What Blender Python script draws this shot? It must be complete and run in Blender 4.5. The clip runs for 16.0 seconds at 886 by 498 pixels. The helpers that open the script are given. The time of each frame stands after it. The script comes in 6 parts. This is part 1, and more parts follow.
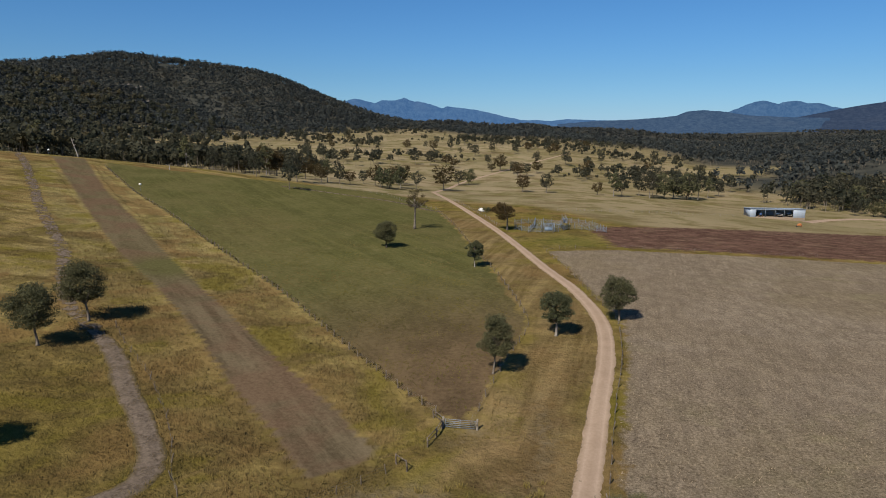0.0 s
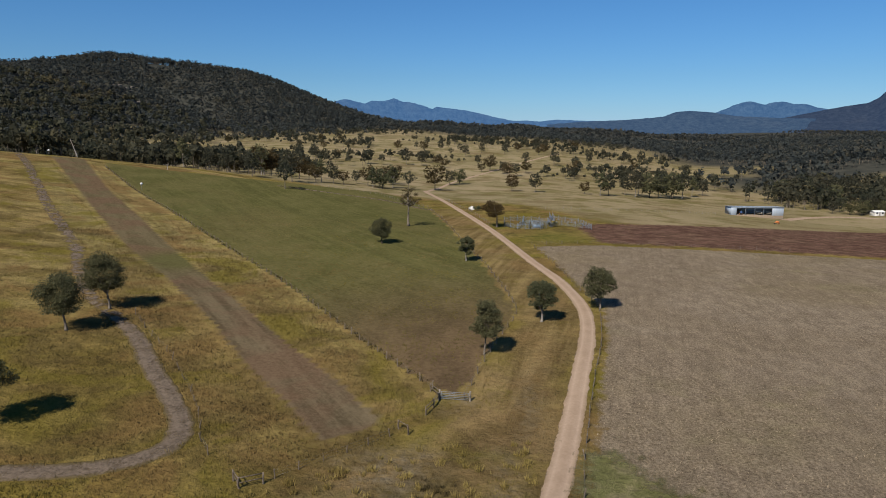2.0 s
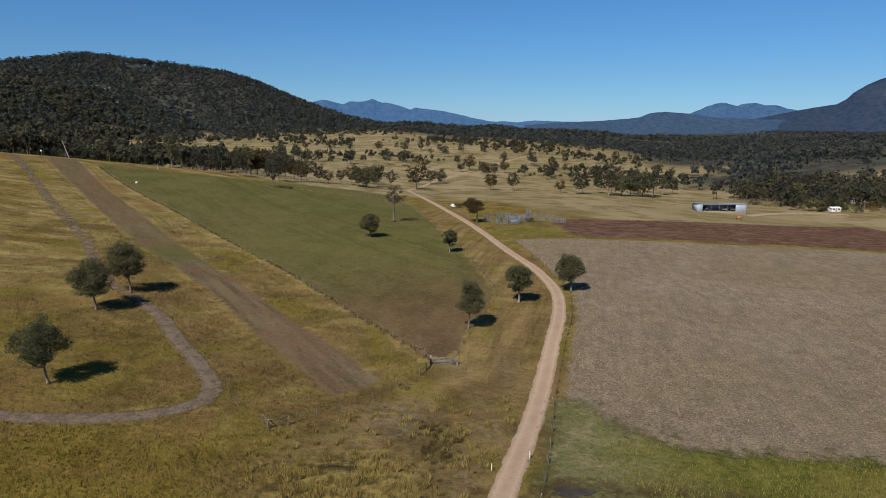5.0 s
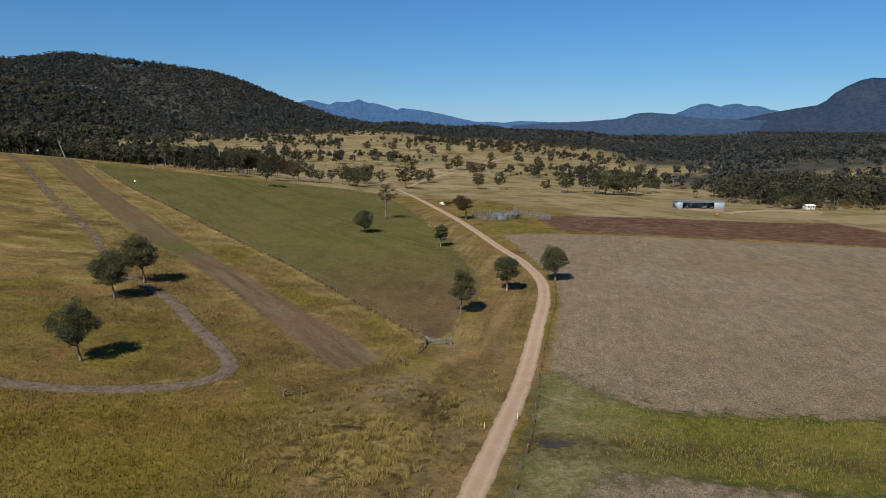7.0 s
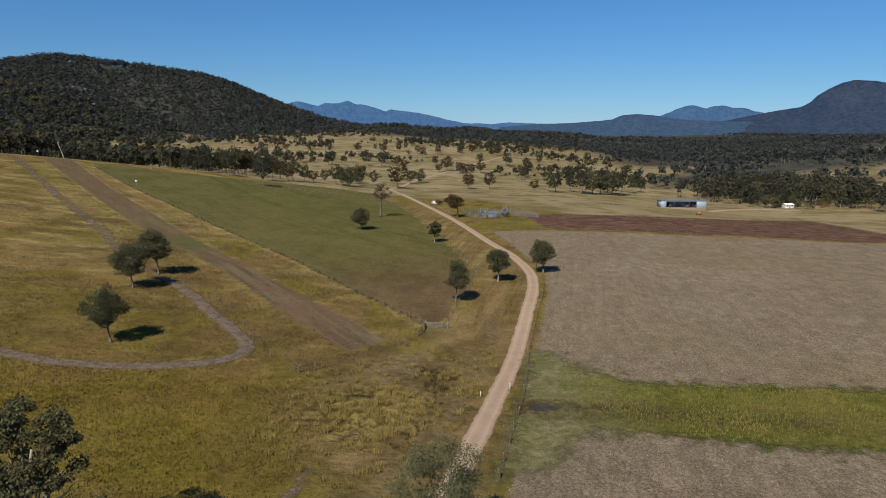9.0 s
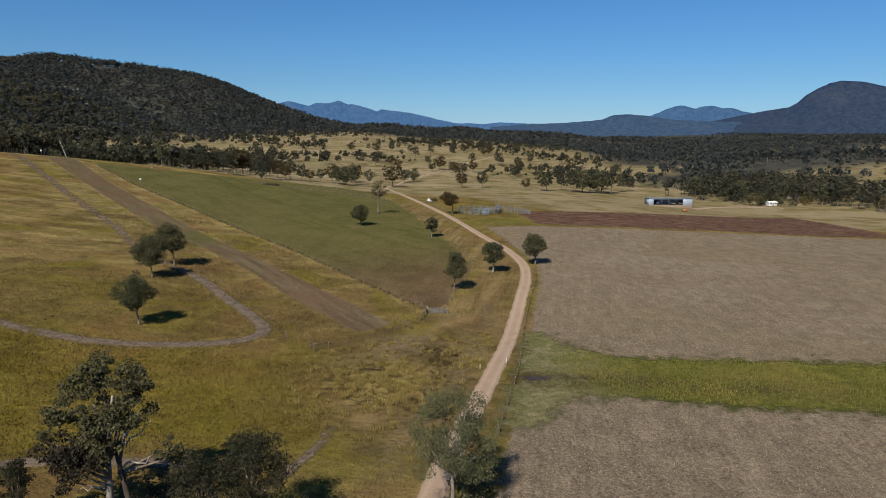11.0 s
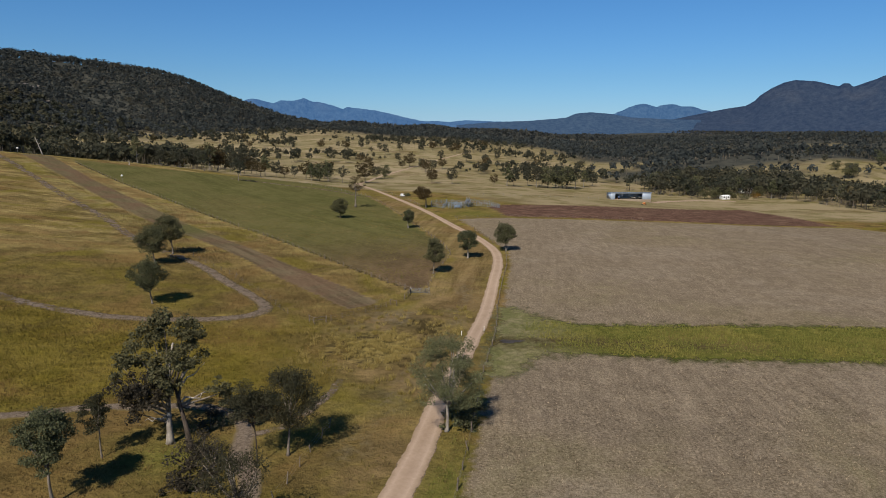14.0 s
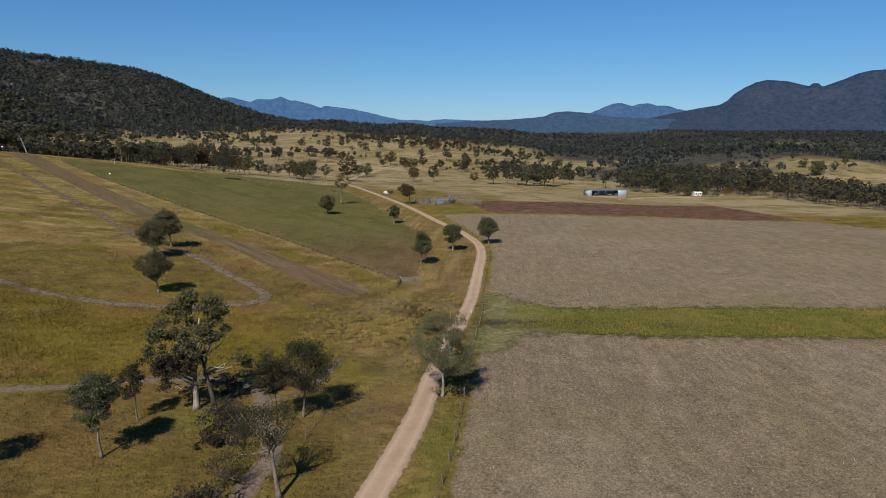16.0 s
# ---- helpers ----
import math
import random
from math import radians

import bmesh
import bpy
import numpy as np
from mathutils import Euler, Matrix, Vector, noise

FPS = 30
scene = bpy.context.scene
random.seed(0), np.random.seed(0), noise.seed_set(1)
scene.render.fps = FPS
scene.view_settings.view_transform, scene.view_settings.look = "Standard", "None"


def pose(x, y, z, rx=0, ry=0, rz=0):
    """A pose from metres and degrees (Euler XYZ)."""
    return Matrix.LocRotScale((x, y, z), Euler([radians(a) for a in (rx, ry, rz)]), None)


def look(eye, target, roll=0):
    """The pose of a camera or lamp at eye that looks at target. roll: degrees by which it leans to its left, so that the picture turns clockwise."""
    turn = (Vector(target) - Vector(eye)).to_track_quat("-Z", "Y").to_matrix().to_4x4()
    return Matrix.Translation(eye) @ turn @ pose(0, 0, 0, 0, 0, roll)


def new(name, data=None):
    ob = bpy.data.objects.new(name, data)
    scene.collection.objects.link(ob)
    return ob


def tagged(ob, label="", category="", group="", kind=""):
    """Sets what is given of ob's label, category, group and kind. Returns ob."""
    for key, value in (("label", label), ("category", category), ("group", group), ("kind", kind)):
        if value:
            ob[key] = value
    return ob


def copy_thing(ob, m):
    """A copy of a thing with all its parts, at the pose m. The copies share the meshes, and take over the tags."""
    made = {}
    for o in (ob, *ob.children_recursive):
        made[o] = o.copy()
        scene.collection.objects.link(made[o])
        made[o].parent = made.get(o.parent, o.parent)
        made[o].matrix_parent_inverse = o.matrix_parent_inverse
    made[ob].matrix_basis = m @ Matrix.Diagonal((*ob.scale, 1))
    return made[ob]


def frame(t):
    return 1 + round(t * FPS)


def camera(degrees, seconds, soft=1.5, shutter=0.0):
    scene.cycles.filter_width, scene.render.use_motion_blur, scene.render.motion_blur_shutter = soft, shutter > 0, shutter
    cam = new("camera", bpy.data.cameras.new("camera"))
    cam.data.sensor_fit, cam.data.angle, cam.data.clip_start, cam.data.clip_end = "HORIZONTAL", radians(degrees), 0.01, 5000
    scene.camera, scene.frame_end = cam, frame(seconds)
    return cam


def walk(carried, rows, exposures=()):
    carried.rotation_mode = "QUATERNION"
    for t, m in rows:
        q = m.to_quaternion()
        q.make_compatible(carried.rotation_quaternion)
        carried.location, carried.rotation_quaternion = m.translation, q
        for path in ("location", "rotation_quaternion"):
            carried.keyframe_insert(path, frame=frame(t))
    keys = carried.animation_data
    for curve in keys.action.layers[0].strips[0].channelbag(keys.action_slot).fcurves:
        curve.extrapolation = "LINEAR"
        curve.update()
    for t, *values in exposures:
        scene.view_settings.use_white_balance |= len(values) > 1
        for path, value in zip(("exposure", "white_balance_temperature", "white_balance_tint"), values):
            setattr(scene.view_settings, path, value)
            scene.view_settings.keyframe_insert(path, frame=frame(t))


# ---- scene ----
# ------------------------------------------------------------------ camera
cam = camera(69.9, 16.0, 1.0)
PATH = [
    (0, (-0.427, -4.004, 34.511), (-10.731, 93.644, 15.569), 0.17),
    (0.5, (-0.351, -6.196, 34.608), (-10.255, 91.492, 15.661), 0.18),
    (1, (-0.299, -8.411, 34.693), (-9.886, 89.321, 15.815), 0.18),
    (1.5, (-0.273, -10.650, 34.768), (-9.557, 87.111, 15.886), 0.18),
    (2, (-0.271, -12.909, 34.834), (-9.026, 84.902, 15.957), 0.19),
    (2.5, (-0.294, -15.188, 34.891), (-8.135, 82.704, 16.031), 0.19),
    (3, (-0.341, -17.485, 34.939), (-7.556, 80.463, 16.122), 0.20),
    (3.5, (-0.413, -19.799, 34.980), (-6.996, 78.205, 16.223), 0.20),
    (4, (-0.509, -22.128, 35.013), (-6.516, 75.908, 16.224), 0.20),
    (6.5, (-1.355, -33.947, 35.085), (-5.621, 64.194, 16.375), 0.22),
    (7, (-1.597, -36.336, 35.085), (-4.968, 61.842, 16.381), 0.23),
    (7.5, (-1.863, -38.730, 35.081), (-4.565, 59.481, 16.445), 0.23),
    (8, (-2.153, -41.127, 35.074), (-4.417, 57.115, 16.543), 0.24),
    (8.5, (-2.467, -43.526, 35.065), (-4.388, 54.722, 16.526), 0.24),
    (9, (-2.805, -45.925, 35.053), (-4.410, 52.339, 16.570), 0.25),
    (11.5, (-4.852, -57.878, 34.985), (-4.452, 40.398, 16.500), 0.27),
    (12, (-5.333, -60.249, 34.973), (-4.154, 38.007, 16.418), 0.27),
    (12.5, (-5.837, -62.611, 34.963), (-3.848, 35.617, 16.328), 0.27),
    (13, (-6.365, -64.961, 34.955), (-3.368, 33.238, 16.300), 0.28),
    (13.5, (-6.916, -67.299, 34.950), (-2.939, 30.847, 16.200), 0.28),
    (14, (-7.491, -69.622, 34.948), (-2.547, 28.473, 16.159), 0.29),
    (14.5, (-8.089, -71.930, 34.951), (-2.192, 26.102, 16.106), 0.29),
    (15, (-8.710, -74.220, 34.958), (-1.902, 23.754, 16.124), 0.29),
    (15.5, (-9.355, -76.492, 34.969), (-1.773, 21.404, 16.026), 0.30),
    (16, (-10.022, -78.744, 34.987), (-1.764, 19.098, 16.044), 0.30),
]
walk(cam, [(t, look(eye, target, roll)) for t, eye, target, roll in PATH])

# ------------------------------------------------------------------ light
SUN_UP = 46.0                      # degrees above the horizon
SHADE = Vector((0.43, 0.90, 0)).normalized()   # where the shadows point
flow = SHADE * math.cos(radians(SUN_UP)) - Vector((0, 0, math.sin(radians(SUN_UP))))
sun = new("sun", bpy.data.lights.new("sun", "SUN"))
sun.data.energy, sun.data.angle, sun.data.color = 5.0, radians(0.5), (1.0, 0.905, 0.77)
sun.matrix_world = look((0, 0, 400), Vector((0, 0, 400)) + flow)

world = bpy.data.worlds.new("world")
scene.world = world
world.use_nodes = True
wn = world.node_tree.nodes
sky = wn.new("ShaderNodeTexSky")
sky.sky_type, sky.sun_disc = "NISHITA", False
sky.sun_elevation = radians(SUN_UP)
sky.sun_rotation = math.atan2(-SHADE.x, -SHADE.y)
sky.altitude, sky.air_density, sky.dust_density, sky.ozone_density = 600, 1.2, 0.0, 2.5
wn["Background"].inputs["Strength"].default_value = 0.050
clear = wn.new("ShaderNodeMix")
clear.data_type, clear.blend_type = "RGBA", "COLOR"
clear.inputs[0].default_value, clear.inputs[7].default_value = 0.35, (0.17, 0.46, 0.92, 1)
deep = wn.new("ShaderNodeHueSaturation")
deep.inputs["Saturation"].default_value = 1.12
tint = wn.new("ShaderNodeMix")
tint.data_type, tint.blend_type = "RGBA", "MULTIPLY"
tint.inputs[0].default_value, tint.inputs[7].default_value = 1.0, (0.64, 0.95, 1.25, 1)
world.node_tree.links.new(sky.outputs[0], clear.inputs[6])
world.node_tree.links.new(clear.outputs[2], deep.inputs["Color"])
world.node_tree.links.new(deep.outputs[0], tint.inputs[6])
world.node_tree.links.new(tint.outputs[2], wn["Background"].inputs["Color"])
scene.view_settings.exposure = 0.49

def smooth(a, b, v):
    """0 below a, 1 above b, a soft step between."""
    k = np.clip((np.asarray(v, float) - a) / (b - a), 0, 1)
    return k * k * (3 - 2 * k)


def bump(x, y, cx, cy, wx, wy):
    return np.exp(-((x - cx) / wx) ** 2 - ((y - cy) / wy) ** 2)


# crest of the wooded hill: x, y, height of the ground, half width
RIDGE = np.array([
    (-1150, 720, 118, 300),
    (-809, 951, 113, 332),
    (-715, 1144, 147, 252),
    (-533, 1210, 127, 237),
    (-585, 1285, 86, 196),
    (-662, 1385, 78, 264),
    (-400, 1638, 21, 218),
    (-259, 1453, 4, 336),
    (563, 2056, 3, 318)], float)


def hill(x, y):
    best, out = np.full(np.shape(x), 1e9), np.zeros(np.shape(x))
    for a, b in zip(RIDGE[:-1], RIDGE[1:]):
        d = b[:2] - a[:2]
        k = np.clip(((x - a[0]) * d[0] + (y - a[1]) * d[1]) / (d @ d), 0, 1)
        far = np.hypot(x - a[0] - k * d[0], y - a[1] - k * d[1])
        height, half = a[2] + k * (b[2] - a[2]), a[3] + k * (b[3] - a[3])
        level = height * np.exp(-(far / half) ** 2)
        out = np.maximum(out, level)
    return out


def land(x, y):
    """Height of the ground."""
    x, y = np.asarray(x, float), np.asarray(y, float)
    west = np.minimum(x + 6, 0)
    past = y - 0.42 * (x + 178) - 262      # metres behind the grassy crest
    z = 33 * (1 - np.exp(-west * west / 36000)) * (1 - 0.74 * smooth(0, 120, past))
    east = smooth(5, 190, x) * smooth(60, 300, y)
    z = z - 9.5 * east + 1.3 * bump(x, y, -66, 86, 28, 30) + 1.4 * bump(x, y, -36, 180, 40, 50) - 1.2 * bump(x, y, -8, 58, 28, 20) + 1.2 * bump(x, y, -10, -12, 40, 30)
    z = z - 4 * smooth(230, 420, y) * smooth(-160, 0, x) + 17 * smooth(430, 900, y) * smooth(420, 60, np.abs(x))
    z = z + 10 * smooth(700, 2300, y)
    z = z + 22 * bump(x, y, 430, 620, 130, 150) + 30 * bump(x, y, 900, 1250, 380, 350)
    z = z + smooth(1200, 2200, y) * (11 * np.sin(x * 0.0041 + 1) + 7 * np.sin(x * 0.0097 + y * 0.002) + 4 * np.sin(x * 0.023))
    return z + hill(x, y)

# ------------------------------------------------------------------ node helpers
ALBEDO = 0.77     # overall lightness of all surfaces


class Mat:
    """A node material that is put together in a few short calls."""

    def __init__(self, name, rough=0.95, metal=0.0, spec=0.0):
        self.m = bpy.data.materials.new(name)
        self.m.use_nodes = True
        self.t = self.m.node_tree
        self.b = self.t.nodes["Principled BSDF"]
        self.b.inputs["Roughness"].default_value = rough
        self.b.inputs["Metallic"].default_value = metal
        self.b.inputs["Specular IOR Level"].default_value = spec
        self.at = self.node("ShaderNodeTexCoord").outputs["Object"]

    def node(self, kind):
        return self.t.nodes.new(kind)

    def put(self, socket, value):
        if isinstance(value, bpy.types.NodeSocket):
            self.t.links.new(value, socket)
        elif isinstance(value, tuple) and len(value) == 3 and socket.type == "RGBA":
            socket.default_value = (*value, 1)
        else:
            socket.default_value = value

    def noise(self, scale, detail=4.0, rough=0.6, stretch=None, warp=0.0, turn=0.0):
        n = self.node("ShaderNodeTexNoise")
        n.inputs["Scale"].default_value = scale
        n.inputs["Detail"].default_value = detail
        n.inputs["Roughness"].default_value = rough
        n.inputs["Distortion"].default_value = warp
        where = self.at
        if stretch or turn:
            m = self.node("ShaderNodeMapping")
            m.vector_type = "TEXTURE"
            m.inputs["Scale"].default_value = [1 / v for v in (stretch or (1, 1, 1))]
            m.inputs["Rotation"].default_value = (0, 0, turn)
            self.t.links.new(where, m.inputs["Vector"])
            where = m.outputs[0]
        self.t.links.new(where, n.inputs["Vector"])
        return n.outputs["Fac"]

    def ramp(self, value, lo, hi):
        r = self.node("ShaderNodeMapRange")
        r.inputs["From Min"].default_value, r.inputs["From Max"].default_value = lo, hi
        self.put(r.inputs["Value"], value)
        return r.outputs[0]

    def calc(self, op, a, b=0.0):
        n = self.node("ShaderNodeMath")
        n.operation, n.use_clamp = op, False
        self.put(n.inputs[0], a)
        self.put(n.inputs[1], b)
        return n.outputs[0]

    def mix(self, fac, a, b, how="MIX"):
        n = self.node("ShaderNodeMix")
        n.data_type, n.blend_type = "RGBA", how
        self.put(n.inputs[0], fac)
        self.put(n.inputs[6], a)
        self.put(n.inputs[7], b)
        return n.outputs[2]

    def attr(self, name):
        n = self.node("ShaderNodeAttribute")
        n.attribute_name = name
        return n.outputs["Fac"]

    def bump(self, height, strength=0.5, depth=0.1):
        n = self.node("ShaderNodeBump")
        n.inputs["Strength"].default_value, n.inputs["Distance"].default_value = strength, depth
        self.put(n.inputs["Height"], height)
        self.t.links.new(n.outputs[0], self.b.inputs["Normal"])

    def tone(self, value, saturation=1.0, bright=1.0):
        n = self.node("ShaderNodeHueSaturation")
        n.inputs["Saturation"].default_value, n.inputs["Value"].default_value = saturation, bright
        self.put(n.inputs["Color"], value)
        return n.outputs[0]

    def color(self, value):
        self.put(self.b.inputs["Base Color"], self.tone(value, 0.94, ALBEDO))
        return self.m


def patches(M, c):
    """Uneven growth: browner and blonder patches of some metres, with smaller ones in them."""
    wide = M.noise(0.13, 5, 0.60, (0.85, 1.1, 1), 0.5, 0.2)
    small = M.noise(0.55, 4, 0.65)
    both = M.calc("ADD", M.calc("MULTIPLY", wide, 0.72), M.calc("MULTIPLY", small, 0.28))
    c = M.mix(M.ramp(both, 0.42, 0.58), M.mix(0.40, c, (0.055, 0.040, 0.013)), M.mix(0.24, c, (0.42, 0.325, 0.105)))
    hue = M.noise(0.055, 5, 0.62, (0.85, 1.1, 1), 0.7, 0.4)
    c = M.mix(M.calc("MULTIPLY", M.ramp(hue, 0.52, 0.60), 0.62), c, (0.220, 0.132, 0.050))
    c = M.mix(M.calc("MULTIPLY", M.ramp(hue, 0.48, 0.40), 0.68), c, (0.178, 0.150, 0.020))
    dull = M.noise(0.085, 5, 0.66, (1, 1, 1), 0.4, 1.1)
    return M.mix(M.calc("MULTIPLY", M.ramp(dull, 0.54, 0.62), 0.55), c, (0.090, 0.066, 0.026))


def grass_color(M):
    """Colour of the open land: straw, gold and olive by the masks that the land carries. Returns colour and relief."""
    fine = M.noise(1.7, 6, 0.75)
    tuft = M.noise(0.55, 5, 0.7, (1.0, 1.15, 1.0))
    wide = M.noise(0.06, 4, 0.6)
    far = M.noise(0.011, 3, 0.55)
    straw = M.mix(M.ramp(tuft, 0.38, 0.62), (0.105, 0.078, 0.022), (0.30, 0.215, 0.060))
    olive = M.mix(M.ramp(tuft, 0.38, 0.62), (0.070, 0.064, 0.014), (0.185, 0.150, 0.030))
    meadow = M.mix(M.ramp(wide, 0.44, 0.58), straw, olive)
    ledge = M.noise(0.085, 5, 0.65, (0.8, 1.15, 1), 0.6, 0.35)
    meadow = M.mix(M.calc("MULTIPLY", M.ramp(ledge, 0.53, 0.68), 0.75), meadow, M.mix(M.ramp(tuft, 0.35, 0.65), (0.105, 0.062, 0.024), (0.215, 0.130, 0.045)))
    meadow = M.mix(M.calc("MULTIPLY", M.ramp(ledge, 0.46, 0.32), 0.65), meadow, M.mix(M.ramp(tuft, 0.3, 0.65), (0.205, 0.155, 0.048), (0.370, 0.285, 0.105)))
    gold = M.mix(M.ramp(tuft, 0.3, 0.7), (0.160, 0.112, 0.042), (0.330, 0.245, 0.100))
    rust = M.mix(M.ramp(tuft, 0.3, 0.7), (0.165, 0.098, 0.045), (0.285, 0.180, 0.080))
    blond = M.mix(M.ramp(tuft, 0.3, 0.7), (0.215, 0.160, 0.052), (0.380, 0.295, 0.110))
    gold = M.mix(M.ramp(wide, 0.46, 0.62), gold, rust)
    gold = M.mix(M.calc("MULTIPLY", M.ramp(M.noise(0.05, 4, 0.6), 0.52, 0.64), 0.8), gold, blond)
    gold = M.mix(M.ramp(M.noise(0.12, 3, 0.6), 0.55, 0.70), gold, olive)
    sappy = M.mix(M.ramp(tuft, 0.3, 0.7), (0.205, 0.166, 0.066), (0.350, 0.288, 0.128))
    gold = M.mix(M.calc("MULTIPLY", M.attr("sappy"), 0.92), gold, sappy)
    drill = M.noise(0.24, 4, 0.62, (1, 0.07, 1), 0.0, 0.735)
    gold = M.mix(M.calc("MULTIPLY", M.ramp(drill, 0.52, 0.63), 0.60), gold, (0.195, 0.170, 0.048))
    gold = M.mix(M.calc("MULTIPLY", M.ramp(drill, 0.46, 0.36), 0.55), gold, (0.270, 0.172, 0.070))
    bank = M.noise(0.42, 5, 0.66, (1, 0.10, 1), 0.3, -0.20)
    east = M.mix(M.ramp(bank, 0.40, 0.60), (0.130, 0.085, 0.037), (0.300, 0.215, 0.100))
    east = M.mix(M.calc("MULTIPLY", M.ramp(M.noise(0.16, 5, 0.65), 0.52, 0.64), 0.7), east, (0.135, 0.096, 0.040))
    gold = M.mix(M.calc("MULTIPLY", M.attr("roadside"), 0.80), gold, east)
    plain = M.mix(M.ramp(far, 0.42, 0.58), (0.350, 0.285, 0.172), (0.275, 0.230, 0.128))
    plain = M.mix(M.calc("MULTIPLY", M.ramp(wide, 0.48, 0.62), 0.8), plain, (0.155, 0.138, 0.046))
    plain = M.mix(M.calc("MULTIPLY", M.ramp(M.noise(0.035, 5, 0.65, (0.8, 1.3, 1)), 0.52, 0.62), 0.6), plain, (0.15, 0.108, 0.050))
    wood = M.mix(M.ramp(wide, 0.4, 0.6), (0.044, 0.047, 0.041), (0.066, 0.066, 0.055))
    verge = M.mix(M.ramp(M.noise(0.13, 5, 0.7), 0.42, 0.58), (0.270, 0.182, 0.086), (0.112, 0.076, 0.033))
    verge = M.mix(M.calc("MULTIPLY", M.ramp(M.noise(0.09, 4, 0.65), 0.50, 0.62), 0.75), verge, (0.155, 0.130, 0.057))
    green = M.mix(M.ramp(tuft, 0.36, 0.64), (0.095, 0.106, 0.020), (0.185, 0.176, 0.036))
    lush = M.mix(M.ramp(tuft, 0.3, 0.7), (0.104, 0.085, 0.011), (0.240, 0.182, 0.023))
    c = M.mix(M.attr("gold"), meadow, gold)
    c = M.mix(M.attr("verge"), c, verge)
    shelf = M.noise(0.16, 5, 0.62, (0.16, 1.0, 1), 0.25, 0.10)
    ledges = M.mix(M.ramp(shelf, 0.43, 0.57), (0.140, 0.096, 0.038), (0.410, 0.315, 0.138))
    c = M.mix(M.calc("MULTIPLY", M.attr("hillside"), 0.68), c, ledges)
    c = M.mix(M.calc("MULTIPLY", M.attr("fringe"), M.ramp(M.noise(0.3, 4, 0.6, (1, 0.2, 1), 0, 0.735), 0.38, 0.55)), c, (0.400, 0.310, 0.125))
    c = M.mix(M.attr("lush"), c, lush)
    worn = M.mix(M.ramp(tuft, 0.36, 0.64), (0.068, 0.047, 0.013), (0.180, 0.122, 0.034))
    c = M.mix(M.calc("MULTIPLY", M.attr("rank"), 0.75), c, worn)
    c = patches(M, c)
    c = M.mix(M.calc("MULTIPLY", M.attr("rank"), 0.42), c, M.mix(M.ramp(tuft, 0.3, 0.7), (0.082, 0.058, 0.018), (0.150, 0.105, 0.032)))
    c = M.mix(M.calc("MULTIPLY", M.attr("lush"), 0.55), c, lush)
    c = M.mix(M.calc("MULTIPLY", M.attr("roadside"), 0.45), c, east)
    c = M.mix(M.calc("MULTIPLY", M.attr("verge"), 0.50), c, verge)
    clump = M.noise(0.85, 4, 0.62, (1.0, 0.7, 1))
    c = M.mix(M.attr("sedge"), c, M.mix(M.ramp(clump, 0.38, 0.62), (0.048, 0.042, 0.016), (0.145, 0.112, 0.040)))
    c = M.mix(M.attr("tussock"), c, M.mix(M.ramp(clump, 0.42, 0.58), (0.085, 0.066, 0.020), (0.330, 0.255, 0.080)))
    trodden = M.calc("MULTIPLY", M.attr("trodden"), M.ramp(M.noise(0.5, 5, 0.68), 0.40, 0.62))
    c = M.mix(trodden, c, M.mix(M.ramp(clump, 0.36, 0.64), (0.120, 0.094, 0.055), (0.240, 0.195, 0.125)))
    c = M.mix(M.attr("green"), c, green)
    c = M.mix(M.attr("plain"), c, plain)
    c = M.mix(M.ramp(fine, 0.34, 0.66), M.mix(0.20, c, (0.03, 0.022, 0.008)), M.mix(0.08, c, (0.42, 0.33, 0.14)))
    mud = M.calc("MULTIPLY", M.attr("mud"), M.ramp(M.noise(0.45, 5, 0.7, (0.6, 1.5, 1)), 0.44, 0.56))
    c = M.mix(M.calc("MULTIPLY", mud, 0.9), c, (0.036, 0.028, 0.018))
    c = M.tone(c, 1.03, 0.86)
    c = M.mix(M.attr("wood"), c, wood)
    return c, M.calc("ADD", M.calc("MULTIPLY", fine, 0.5), M.calc("ADD", tuft, M.noise(0.9, 4, 0.7)))


def soft_edge(M, own, ragged=1.7, lo=0.30, hi=0.62):
    """A sheet's own colour that runs out into the open land at its uneven edge."""
    line = M.calc("ADD", M.attr("edge"), M.calc("MULTIPLY", M.calc("SUBTRACT", M.noise(0.45, 5, 0.7), 0.5), ragged))
    c, relief = grass_color(M)
    return M.mix(M.ramp(line, lo, hi), c, own), relief


M = Mat("open_grassland")
c, relief = grass_color(M)
M.bump(relief, 1.0, 0.36)
GRASSLAND = M.color(c)

M = Mat("grazed_green_grass")
fine, wide, far = M.noise(1.3, 6, 0.75), M.noise(0.09, 5, 0.65, (1.0, 0.5, 1)), M.noise(0.02, 3)
c = M.mix(M.ramp(wide, 0.36, 0.66), (0.072, 0.076, 0.020), (0.110, 0.106, 0.034))
mown = M.noise(0.14, 4, 0.6, (1.0, 0.05, 1), 0, 0.72)
c = M.mix(M.calc("MULTIPLY", M.ramp(mown, 0.50, 0.62), 0.5), c, (0.058, 0.062, 0.018))
c = M.mix(M.calc("MULTIPLY", M.ramp(far, 0.48, 0.62), 0.40), c, (0.135, 0.105, 0.040))
rows = M.noise(0.55, 3, 0.6, (1.0, 0.03, 1), 0, 0.735)
c = M.mix(M.calc("MULTIPLY", M.ramp(rows, 0.50, 0.62), 0.40), c, (0.130, 0.122, 0.036))
c = M.mix(M.calc("MULTIPLY", M.ramp(M.noise(0.30, 5, 0.7), 0.54, 0.66), 0.40), c, (0.165, 0.140, 0.056))
